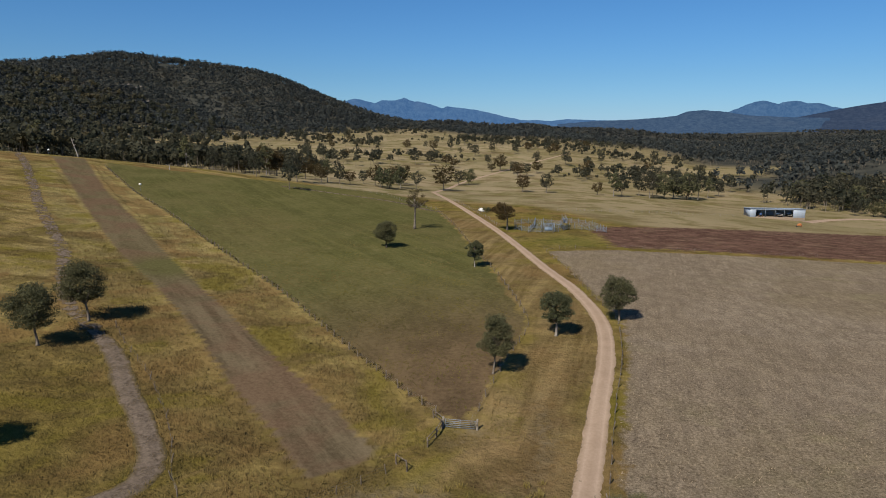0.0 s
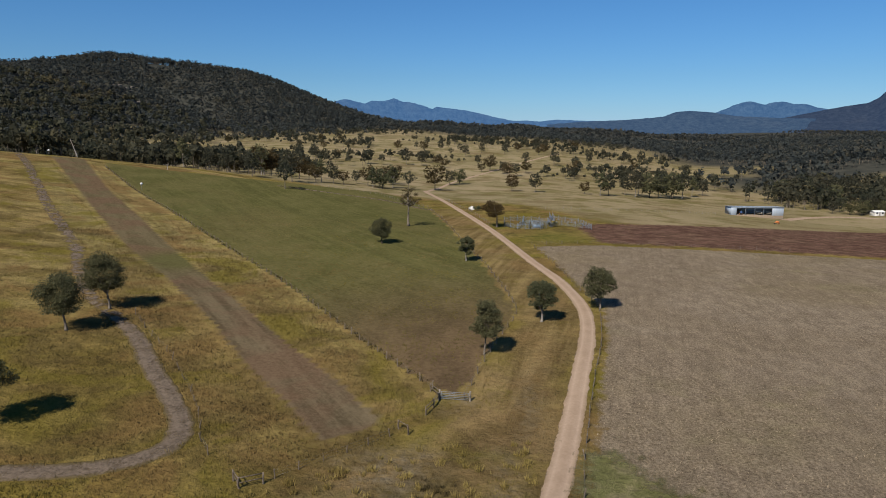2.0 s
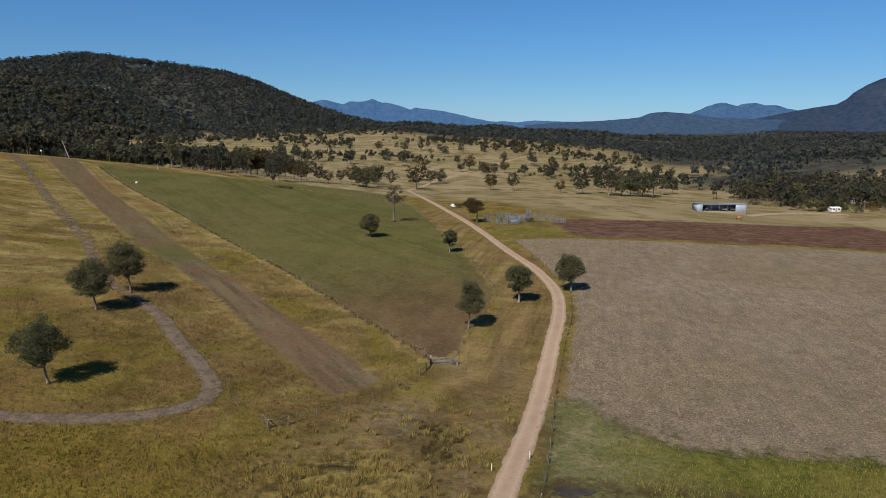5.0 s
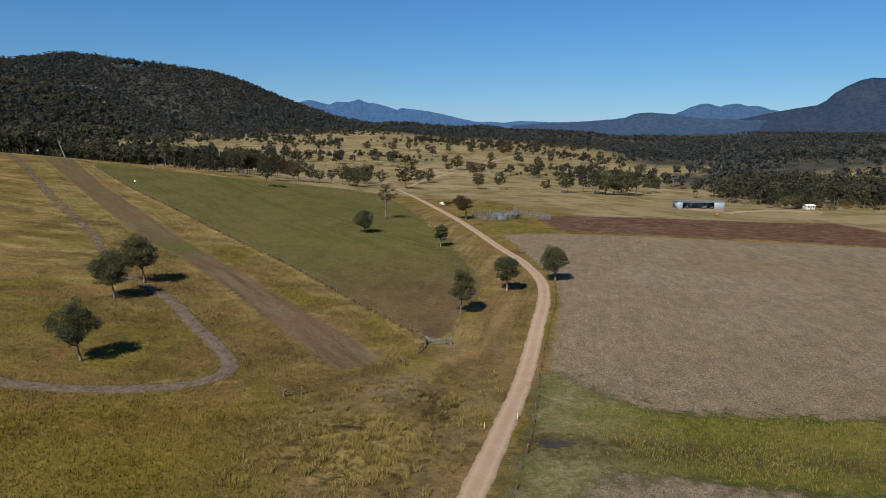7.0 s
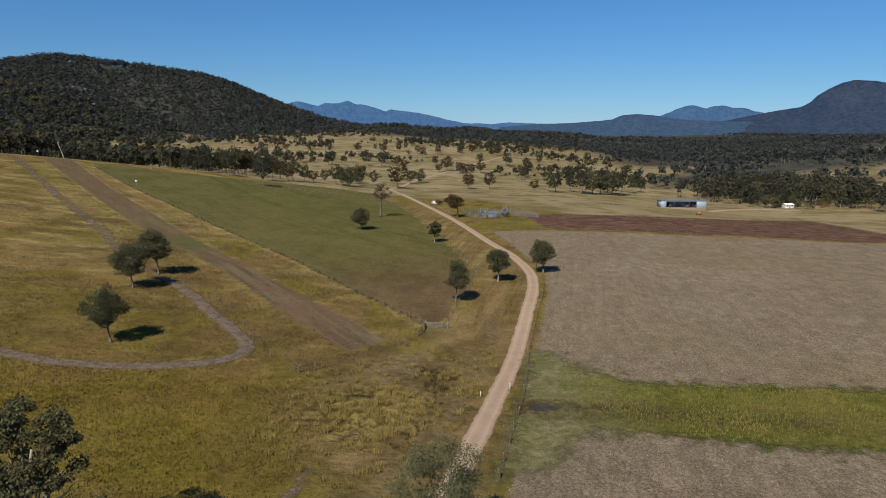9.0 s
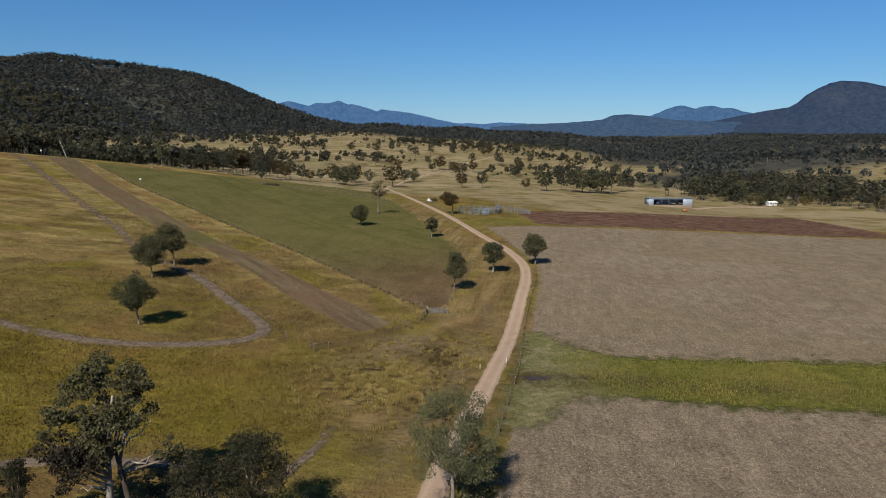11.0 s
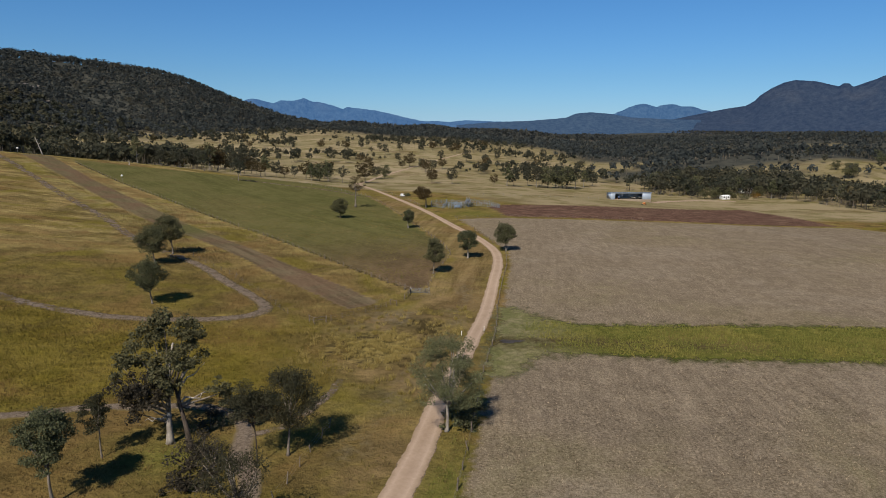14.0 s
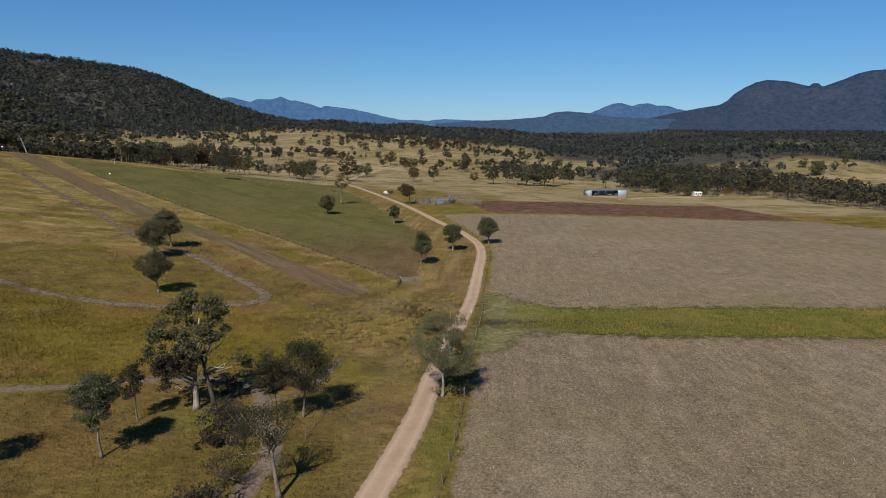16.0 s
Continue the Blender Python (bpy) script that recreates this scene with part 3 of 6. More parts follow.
def ribbon(name, label, line, half, material, lift, step=0.7, rough=0.35, category="road", faint=None):
    """A way along a line, with a slightly crowned middle and uneven edges."""
    c = along(line, step)
    t = np.gradient(c, axis=0)
    t /= np.linalg.norm(t, axis=1)[:, None]
    side = np.stack([t[:, 1], -t[:, 0]], 1)
    half = half(c[:, 1:]) if callable(half) else half
    cross = np.array([-1.0, -0.86, -0.66, -0.48, -0.3, 0, 0.3, 0.48, 0.66, 0.86, 1.0])
    k = np.arange(len(c))
    wob = [rough * np.array([noise.noise((i * 0.33, 7.3 * s, 1.7)) + 0.6 * noise.noise((i * 0.06, 3 * s, 4.1)) for i in k]) for s in (-1, 1)]
    off = cross[None] * half + np.where(cross < 0, -1, 1)[None] * np.abs(cross)[None] ** 3 * np.stack([wob[0 if v < 0 else 1] for v in cross], 1)
    x, y = c[:, :1] + side[:, :1] * off, c[:, 1:] + side[:, 1:] * off
    rise = 0.06 * (1 - cross**2) - 0.05 * np.exp(-((np.abs(cross) - 0.48) / 0.14) ** 2)
    z = land(x, y) + lift + rise[None]
    dip = np.array([[noise.noise((i * 0.5, c * 3.1, 2.2)) + 0.7 * noise.noise((i * 1.7, c * 5.3, 8.2)) for c in cross] for i in k])
    z = z + np.where(np.abs(cross) > 0.8, np.where(np.abs(cross) > 0.95, -lift - 0.10, -lift + 0.01), 0.0)[None] + dip * np.where(np.abs(cross) > 0.6, 0.07, 0.0)[None]
    n, m = len(cross), len(c)
    i = (np.arange(m - 1)[:, None] * n + np.arange(n - 1)).ravel()
    me = fast_mesh(name, np.stack([x.ravel(), y.ravel(), z.ravel()], 1), np.stack([i, i + 1, i + 1 + n, i + n], 1), material, flat=False)
    mask(me, "rut", np.tile(np.exp(-((np.abs(cross) - 0.48) / 0.18) ** 2), m))
    mask(me, "rim", np.tile(clip01((np.abs(cross) - 0.55) / 0.45), m))
    mask(me, "faint", faint(x.ravel(), y.ravel()) if faint else np.zeros(x.size))
    return tagged(new(name, me), label, category, kind="structure")


x, y, f = grid(axis_steps(-200, 260, 3.0, 4900), axis_steps(-95, 330, 3.0, 4900))
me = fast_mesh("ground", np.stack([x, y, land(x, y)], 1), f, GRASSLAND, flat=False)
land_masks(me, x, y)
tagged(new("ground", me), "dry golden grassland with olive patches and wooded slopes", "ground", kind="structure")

sheet("paddock", "grazed green paddock, browner and bare near its gate", PADDOCK_OUT, PADDOCK, 0.05, 2.0, 1.2,
      lambda x, y: clip01(smooth(62, 6, np.hypot(x + 3, (y - 72) * 0.75))))
sheet("airstrip", "mown bare-earth airstrip between bands of golden grass", STRIP_OUT, STRIP, 0.07, 1.5, 0.8,
      lambda x, y: clip01(bump(x, y, -74, 124, 9, 9) * 1.4), "airstrip")
sheet("stubble_field", "wide pale stubble field of harvested crop", FIELD_OUT, STUBBLE, 0.05, 2.0, 2.4)
sheet("ploughed_field", "dark red-brown ploughed field", SOIL_OUT, SOIL, 0.06, 2.0, 5.0)
sheet("wet_grass_band", "band of long green grass across the stubble field", BAND_OUT, LUSH, 0.10, 1.5, 4.2, lambda x, y: clip01(1.2 * np.exp(-((y - 30 + 0.10 * (x - 10)) / 3.2) ** 2) * smooth(75, 25, x)), "grass")
ribbon("road", "pale winding dirt road with lighter wheel tracks", ROAD_LINE, lambda y: 1.65 + 0.20 * smooth(10, -15, y), ROAD, 0.09, 0.7, 0.25)
ribbon("farm_track", "faint dirt track winding over the far pasture", [(-42, 341), (-38, 375), (-34, 425), (-25, 470), (-11, 519), (10, 577), (34, 642), (66, 728)], 1.6, ROAD, 0.12, 2.0, 0.4, "track")
ribbon("paddock_track", "faint brown wheel track along the paddock's far edge", PADDOCK_TRACK, 1.5, TRACK, 0.09, 1.2, 0.5, "track", lambda x, y: 0.55 + 0 * x)
ribbon("shed_lane", "pale dirt lane past the machinery shed", [(138, 306), (157, 327), (176, 340), (190, 341), (205, 334)], 3.2, ROAD, 0.12, 1.0, 0.7, "track")
ribbon("gravel_track", "narrow grey stony track in long grass", TRACK_LINE, lambda y: 1.70 + 0.55 * smooth(85, 130, y), TRACK, 0.06, 0.6, 0.45, "track", lambda x, y: np.maximum(0.25 + 0.75 * smooth(76, 84, y), 0.8 * smooth(-60, -72, x) * (y < 60)))
ribbon("creek_track", "faint dirt track under the trees", CREEK_LINE, lambda y: 1.1 + 0.35 * smooth(2, -6, y), TRACK, 0.06, 0.6, 0.4, "track", lambda x, y: 0.30 * smooth(-3, 3, y))
ribbon("creek_fork", "faint grey side track leading into the gully", CREEK_FORK, 0.9, TRACK, 0.05, 0.6, 0.4, "track", lambda x, y: 0.75 + 0 * x)

# ------------------------------------------------------------------ far mountains
MID = (-4.0, -48.0)    # bearings are taken from here


def far_mountain(name, label, profile, away, reach, tint, haze, seed, knobs=1.0, category="mountain"):
    """A far range: a crest that follows (bearing, degrees up), with gullied slopes that run down to the valley."""
    M = Mat(name + "_forest")
    n1, n2 = M.noise(0.034, 6, 0.85), M.noise(0.0025, 4, 0.6)
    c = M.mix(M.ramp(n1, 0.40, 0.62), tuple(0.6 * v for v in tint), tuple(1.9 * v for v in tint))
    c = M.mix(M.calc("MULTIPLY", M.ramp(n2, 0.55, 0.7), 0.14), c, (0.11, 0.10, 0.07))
    # air haze over the slopes is put in as a faint blue glow
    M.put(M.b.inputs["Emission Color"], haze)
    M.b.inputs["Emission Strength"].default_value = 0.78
    M.bump(n1, 0.8, 9)
    M.color(c)
    p = np.asarray(profile, float)
    az = np.arange(p[0, 0], p[-1, 0], 0.05)
    up = np.interp(az, p[:, 0], p[:, 1])
    kernel = np.exp(-np.linspace(-2, 2, 9) ** 2)
    up = np.convolve(np.pad(up, 4, "edge"), kernel / kernel.sum(), "valid")
    rows = np.linspace(-0.5, 1, 22)
    verts = []
    for r in rows:
        for a, u in zip(az, up):
            d = away - reach * max(r, 0) - 900 * min(r, 0) * 0.5
            crest = 35 + away * math.tan(radians(u))
            gully = noise.fractal((a * 0.9 + seed, r * 1.7, seed), 1.0, 2.0, 5)
            fall = (1 - abs(r)) ** 1.35
            z = (crest + knobs * (9 * noise.noise((a * 2.1, seed, r * 3)) + 4 * noise.noise((a * 6.0, seed, r * 6)))) * fall - 15 * (1 - fall) + gully * (8 + 14 * knobs) * fall * (1 - fall) * 2.4
            verts.append((MID[0] + d * math.sin(radians(a)), MID[1] + d * math.cos(radians(a)), z))
    n, m = len(az), len(rows)
    i = (np.arange(m - 1)[:, None] * n + np.arange(n - 1)).ravel()
    me = fast_mesh(name, np.array(verts), np.stack([i, i + 1, i + 1 + n, i + n], 1), M.m, flat=False)
    return tagged(new(name, me), label, category, kind="structure")


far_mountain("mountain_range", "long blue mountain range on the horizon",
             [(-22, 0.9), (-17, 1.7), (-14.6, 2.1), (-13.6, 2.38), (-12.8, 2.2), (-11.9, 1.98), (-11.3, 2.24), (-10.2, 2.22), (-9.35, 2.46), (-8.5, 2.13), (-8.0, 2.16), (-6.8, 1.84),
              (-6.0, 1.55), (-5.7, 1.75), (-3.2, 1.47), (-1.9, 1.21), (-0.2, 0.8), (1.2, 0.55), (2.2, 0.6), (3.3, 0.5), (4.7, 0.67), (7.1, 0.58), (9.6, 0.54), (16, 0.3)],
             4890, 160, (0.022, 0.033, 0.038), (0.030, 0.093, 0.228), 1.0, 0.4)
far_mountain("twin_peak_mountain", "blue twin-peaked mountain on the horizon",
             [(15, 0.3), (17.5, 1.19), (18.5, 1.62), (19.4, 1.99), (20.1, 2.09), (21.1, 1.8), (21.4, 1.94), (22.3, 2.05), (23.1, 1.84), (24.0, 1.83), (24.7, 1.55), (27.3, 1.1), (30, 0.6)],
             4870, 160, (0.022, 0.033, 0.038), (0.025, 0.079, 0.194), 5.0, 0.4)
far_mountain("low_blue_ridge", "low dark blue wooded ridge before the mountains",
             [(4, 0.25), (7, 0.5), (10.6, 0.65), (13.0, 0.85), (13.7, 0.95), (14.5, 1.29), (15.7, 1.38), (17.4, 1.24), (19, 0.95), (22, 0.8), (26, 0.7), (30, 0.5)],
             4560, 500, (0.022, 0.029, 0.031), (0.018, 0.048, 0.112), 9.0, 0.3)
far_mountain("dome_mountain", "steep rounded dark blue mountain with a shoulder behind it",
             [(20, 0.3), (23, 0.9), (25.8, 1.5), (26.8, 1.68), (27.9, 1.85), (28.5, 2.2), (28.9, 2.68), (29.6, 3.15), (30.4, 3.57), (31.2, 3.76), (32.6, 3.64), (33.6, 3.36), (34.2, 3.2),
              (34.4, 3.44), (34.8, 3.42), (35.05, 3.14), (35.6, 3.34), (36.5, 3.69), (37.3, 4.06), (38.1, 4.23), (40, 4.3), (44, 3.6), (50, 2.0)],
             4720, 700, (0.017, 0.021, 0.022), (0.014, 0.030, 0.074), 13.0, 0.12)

# ------------------------------------------------------------------ plant materials
def leaf_material(name, dark, light, spread=0.5):
    M = Mat(name, rough=0.75, spec=0.06)
    one = M.node("ShaderNodeNewGeometry").outputs["Random Per Island"]
    own = M.node("ShaderNodeObjectInfo").outputs["Random"]
    c = M.mix(M.ramp(one, 0.0, 1.0), dark, light)
    c = M.mix(M.calc("MULTIPLY", M.ramp(M.noise(0.5, 3, 0.6), 0.4, 0.7), spread), c, tuple(0.6 * v for v in dark))
    c = M.mix(M.calc("MULTIPLY", own, 0.30), c, (light[0] * 1.15, light[1] * 0.82, light[2] * 0.7))
    tone = M.attr("tone")
    c = M.mix(M.calc("MULTIPLY", M.ramp(M.noise(0.018, 5, 0.7), 0.50, 0.64), M.ramp(tone, 0.30, 0.60)), c, (light[0] * 1.35, light[1] * 1.02, light[2] * 0.72))
    c = M.mix(M.calc("MULTIPLY", M.ramp(tone, 0.55, 1.0), 0.45), c, (light[0] * 1.15, light[1] * 1.10, light[2] * 1.05))
    c = M.mix(M.calc("MULTIPLY", M.ramp(tone, 0.45, 0.05), M.ramp(tone, 0.0, 0.01)), c, tuple(0.88 * v for v in dark))
    M.color(c)
    thin = M.node("ShaderNodeBsdfTranslucent")
    M.put(thin.inputs["Color"], M.tone(c, 1.05, ALBEDO * 1.15))
    both = M.node("ShaderNodeMixShader")
    M.put(both.inputs[0], 0.36)
    M.t.links.new(M.b.outputs[0], both.inputs[1])
    M.t.links.new(thin.outputs[0], both.inputs[2])
    M.t.links.new(both.outputs[0], M.t.nodes["Material Output"].inputs["Surface"])
    return M.m


LEAF_DEEP = leaf_material("deep_green_gum_leaves", (0.060, 0.068, 0.034), (0.148, 0.156, 0.080))
LEAF_GREY = leaf_material("grey_green_gum_leaves", (0.066, 0.076, 0.038), (0.160, 0.172, 0.088))
LEAF_DULL = leaf_material("dull_olive_scrub_leaves", (0.031, 0.036, 0.020), (0.072, 0.078, 0.046))
LEAF_WOOD = leaf_material("dark_woodland_leaves", (0.040, 0.046, 0.031), (0.084, 0.089, 0.060), 0.45)
# distance haze is mixed into this leaf colour: bluish grey with lifted darks
LEAF_FAR = leaf_material("far_hazed_gum_leaves", (0.047, 0.056, 0.055), (0.067, 0.078, 0.074), 0.35)
LEAF_TWIG = leaf_material("sparse_brown_grey_leaves", (0.036, 0.034, 0.024), (0.078, 0.070, 0.050))
LEAF_PALE = leaf_material("pale_feathery_gum_leaves", (0.088, 0.100, 0.047), (0.195, 0.212, 0.108), 0.4)
LEAF_RUST = leaf_material("brownish_gum_leaves", (0.040, 0.034, 0.014), (0.115, 0.090, 0.040))
LEAF_ORANGE = leaf_material("orange_flowering_leaves", (0.10, 0.060, 0.010), (0.27, 0.16, 0.025))


def bark_material(name, dark, light, scale=3.0):
    M = Mat(name, rough=0.85)
    n = M.noise(scale, 6, 0.7, (1, 1, 0.25))
    c = M.mix(M.ramp(n, 0.35, 0.65), dark, light)
    c = M.mix(M.ramp(M.noise(0.9, 4, 0.6), 0.55, 0.7), c, tuple(0.5 * v for v in dark))
    M.bump(n, 0.6, 0.04)
    return M.color(c)


BARK_PALE = bark_material("pale_gum_bark", (0.17, 0.145, 0.12), (0.38, 0.345, 0.30))
BARK_GREY = bark_material("grey_gum_bark", (0.10, 0.082, 0.064), (0.27, 0.23, 0.185))
BARK_DARK = bark_material("dark_ironbark", (0.040, 0.032, 0.026), (0.11, 0.088, 0.070))
BARK_DEAD = bark_material("bleached_dead_wood", (0.24, 0.21, 0.18), (0.50, 0.46, 0.41))


# ------------------------------------------------------------------ plants
def part(name, me, parent, label=""):
    ob = new(name, me)
    ob.parent = parent
    return tagged(ob, label) if label else ob


def thing(name, label, category, where, group="", turn=0.0, size=1.0):
    ob = new(name)
    ob.empty_display_size = 0.3
    ob.matrix_world = pose(*where, 0, 0, turn) @ Matrix.Scale(size, 4)
    return tagged(ob, label, category, group)


def tube_arrays(points, radii, sides=6):
    """A bent, tapered tube with closed ends, as verts and triangles."""
    p = np.asarray(points, float)
    t = np.gradient(p, axis=0)
    t /= np.linalg.norm(t, axis=1)[:, None] + 1e-9
    ref = np.where(np.abs(t[:, 2:3]) > 0.9, (1.0, 0, 0), (0, 0, 1.0))
    u = np.cross(t, ref)
    u /= np.linalg.norm(u, axis=1)[:, None] + 1e-9
    v = np.cross(t, u)
    a = np.linspace(0, 2 * math.pi, sides, endpoint=False)
    ring = p[:, None] + np.asarray(radii)[:, None, None] * (np.cos(a)[None, :, None] * u[:, None] + np.sin(a)[None, :, None] * v[:, None])
    verts = np.vstack([ring.reshape(-1, 3), p[0], p[-1]])
    faces = []
    for i in range(len(p) - 1):
        for j in range(sides):
            k = (j + 1) % sides
            a0, a1, b0, b1 = i * sides + j, i * sides + k, (i + 1) * sides + j, (i + 1) * sides + k
            faces += [(a0, a1, b1), (a0, b1, b0)]
    n = len(p) * sides
    for j in range(sides):
        k = (j + 1) % sides
        faces += [(n, k, j), (n + 1, n - sides + j, n - sides + k)]
    return verts, np.array(faces)


def join(pieces):
    verts, faces, n = [], [], 0
    for v, f in pieces:
        verts.append(v)
        faces.append(np.asarray(f) + n)
        n += len(v)
    return np.vstack(verts), np.vstack(faces)


def leaf_cloud(rng, centres, radii, count, size, hang=0.35, flatness=0.85):
    """Leaf sprays round the clump centres: small pointed four-cornered blades, most of them near each clump's skin."""
    w = np.asarray(radii, float) ** 2
    pick = rng.choice(len(centres), count, p=w / w.sum())
    d = rng.normal(size=(count, 3))
    d /= np.linalg.norm(d, axis=1)[:, None]
    d[:, 2] = np.where(d[:, 2] < -0.2, d[:, 2] * 0.55, d[:, 2])
    r = np.asarray(radii)[pick] * (0.42 + 0.80 * rng.random(count) ** 0.8)
    at = np.asarray(centres)[pick] + d * r[:, None] * (1, 1, flatness)
    along_ = rng.normal(size=(count, 3)) + d * 0.8
    along_[:, 2] -= hang * 2
    along_ /= np.linalg.norm(along_, axis=1)[:, None]
    side = np.cross(along_, rng.normal(size=(count, 3)) + d * 0.6)
    side /= np.linalg.norm(side, axis=1)[:, None]
    s = size * (0.6 + 0.8 * rng.random(count))[:, None]
    bend = np.cross(along_, side) * s * 0.18
    quad = np.stack([at - along_ * s * 0.6, at + side * s * 0.36 + bend, at + along_ * s * 0.6, at - side * s * 0.36 - bend], 1)
    return quad.reshape(-1, 3), np.arange(count * 4).reshape(-1, 4)


def crown_clumps(rng, height, wide, base, count, lump, ragged=0.0):
    """Clump centres over a lobed, gappy crown that starts at the height base."""
    out, rad = [], []
    mid, half = (base + height) / 2, (height - base) / 2
    own = rng.random() * 40
    total = int(count * 2.1)
    for i in range(total):
        zc = 1 - 2 * (i + 0.5) / total
        ang = i * 2.39996 + rng.normal() * 0.3
        ring = math.sqrt(max(0, 1 - zc * zc))
        d = Vector((math.cos(ang) * ring, math.sin(ang) * ring, zc))
        lobe = noise.noise(d * 1.5 + Vector((own, 0, 0)))
        if noise.noise(d * 2.4 + Vector((own, 9, 0))) < -0.30 - 0.25 * (zc > 0.5) + 0.08 * ragged:
            continue
        r = (0.84 + 0.32 * lobe * (1 + 0.6 * ragged) + 0.06 * rng.normal()) * (0.62 if rng.random() < 0.22 else 1.0)
        r = min(max(r, 0.35), 1.04)
        taper = 1.0 - 0.20 * max(0, zc) - 0.10 * max(0, -zc)
        out.append((d.x * wide / 2 * r * taper * 0.88, d.y * wide / 2 * r * taper * 0.88, mid + zc * half * r * 0.93))
        rad.append(lump * wide * (0.36 + 0.32 * rng.random()))
    return np.array(out), np.array(rad)


def limbs_to(rng, top, r0, ends, count):
    """Tapered limbs from the trunk's fork to some of the clumps."""
    made = []
    order = rng.permutation(len(ends))[:count]
    for i in order:
        e = np.array(ends[i])
        a = np.array(top) * (1, 1, 0.72 + 0.28 * rng.random())
        mid = (a + e) / 2 + np.array([0, 0, -0.10 * np.linalg.norm(e - a)]) + rng.normal(size=3) * 0.12
        k = np.linspace(0, 1, 6)[:, None]
        pts = (1 - k) ** 2 * a + 2 * k * (1 - k) * mid + k * k * e
        made.append(tube_arrays(pts, r0 * (0.62 - 0.5 * k[:, 0]), 5))
    return made


def build_tree(name, label, where, height, wide, base=0.3, seed=0, leaves=2600, leaf=0.36, lump=0.24, clumps=26, trunk=0.17, lean=(0, 0), leaf_mat=None,
               bark=None, ragged=0.0, limb_count=9, group="", category="tree", hang=0.35, keep=1.0, limb_parts=True, offset=(0, 0)):
    """A tree: a tapered trunk, limbs, and a crown of many leaf sprays in clumps with gaps. base: share of the height that is bare."""
    rng = np.random.default_rng(seed)
    tree = thing(name, label, category, where, group)
    fork = np.array([lean[0] * 0.4, lean[1] * 0.4, height * (base + 0.12)])
    centres, radii = crown_clumps(rng, height * 0.97, wide, height * base * 0.85, clumps, lump, ragged)
    centres = centres + (lean[0] + offset[0], lean[1] + offset[1], 0)
    if keep < 1:
        some = rng.random(len(centres)) < keep
        centres, radii = centres[some], radii[some]
    k = np.linspace(0, 1, 7)
    path = np.stack([k * fork[0] + 0.06 * np.sin(k * 5 + seed), k * fork[1] + 0.06 * np.cos(k * 4 + seed), -0.25 + k * (fork[2] + 0.25)], 1)
    flare = 1 + 0.8 * np.exp(-k * 9)
    v, f = tube_arrays(path, trunk * flare * (1 - 0.45 * k), 8)
    part("trunk", fast_mesh("trunk", v, f, bark or BARK_GREY, flat=False), tree)
    arms = limbs_to(rng, fork, trunk, centres, limb_count)
    if limb_parts:
        for v, f in arms:
            part("limb", fast_mesh("limb", v, f, bark or BARK_GREY, flat=False), tree)
    elif arms:
        v, f = join(arms)
        part("branchwork", fast_mesh("branchwork", v, f, bark or BARK_GREY, flat=False), tree)
    near = 2.0 if limb_parts else 1.0
    v, f = leaf_cloud(rng, centres, radii, int(leaves * near), leaf / near**0.5, hang)
    part("crown", fast_mesh("crown", v, f, leaf_mat or LEAF_DEEP), tree)
    return tree


def on(x, y, sink=0.0):
    return (x, y, float(land(x, y)) - sink)


# paddock and roadside trees
build_tree("gum_tree", "tall slim green gum tree at the paddock's edge", on(-2.2, 82.0), 9.5, 5.2, 0.26, 11, 6900, 0.22, 0.25, 30, 0.15, (0.4, 0), LEAF_GREY, BARK_GREY, group="roadside trees")
build_tree("gum_tree", "green gum tree with a pale trunk beside the road", on(7.8, 99.3), 8.6, 5.6, 0.24, 12, 6400, 0.24, 0.25, 26, 0.22, (0, 0), LEAF_DEEP, BARK_PALE, group="roadside trees")
build_tree("gum_tree", "round-crowned green gum tree on the field's fence", on(19.7, 109.0), 8.4, 6.8, 0.30, 13, 6900, 0.24, 0.23, 28, 0.20, (-0.2, 0), LEAF_DEEP, BARK_GREY, group="roadside trees")
build_tree("gum_tree", "small pale-stemmed gum tree on the paddock fence", on(-8.7, 148.4), 6.9, 5.0, 0.30, 14, 4100, 0.25, 0.22, 22, 0.16, (0, 0), LEAF_GREY, BARK_PALE, group="roadside trees")
build_tree("gum_tree", "small round dark green tree alone in the paddock", on(-33.7, 163.8), 7.9, 6.3, 0.20, 15, 5500, 0.25, 0.24, 26, 0.2, (0, 0), LEAF_DEEP, BARK_DARK, group="roadside trees")
build_tree("gum_tree", "tall sparse gum tree with a long bare trunk and spreading top", on(-31.0, 198.0), 13.4, 10.0, 0.52, 16, 1700, 0.26, 0.15, 30, 0.36, (0.3, 0), LEAF_RUST, BARK_GREY, 1.0, 16, "roadside trees", keep=0.8)
build_tree("gum_tree", "spreading brownish gum tree beside the cattle yards", on(-1.0, 207.5), 9.6, 10.2, 0.40, 17, 4100, 0.30, 0.17, 28, 0.30, (-0.6, 0), LEAF_RUST, BARK_GREY, 0.8, 13, "roadside trees", keep=0.85, offset=(-0.8, 0))
build_tree("gum_tree", "round dark green gum tree beside the stony track", on(-65.6, 85.0), 10.4, 7.8, 0.24, 18, 7800, 0.24, 0.23, 32, 0.2, (-0.6, 0), LEAF_DEEP, BARK_GREY, group="meadow trees", ragged=0.3)
build_tree("gum_tree", "round dark green gum tree with many pale branches", on(-65.8, 74.2), 9.6, 7.4, 0.24, 19, 7400, 0.24, 0.24, 30, 0.2, (-0.3, 0), LEAF_DEEP, BARK_GREY, group="meadow trees")
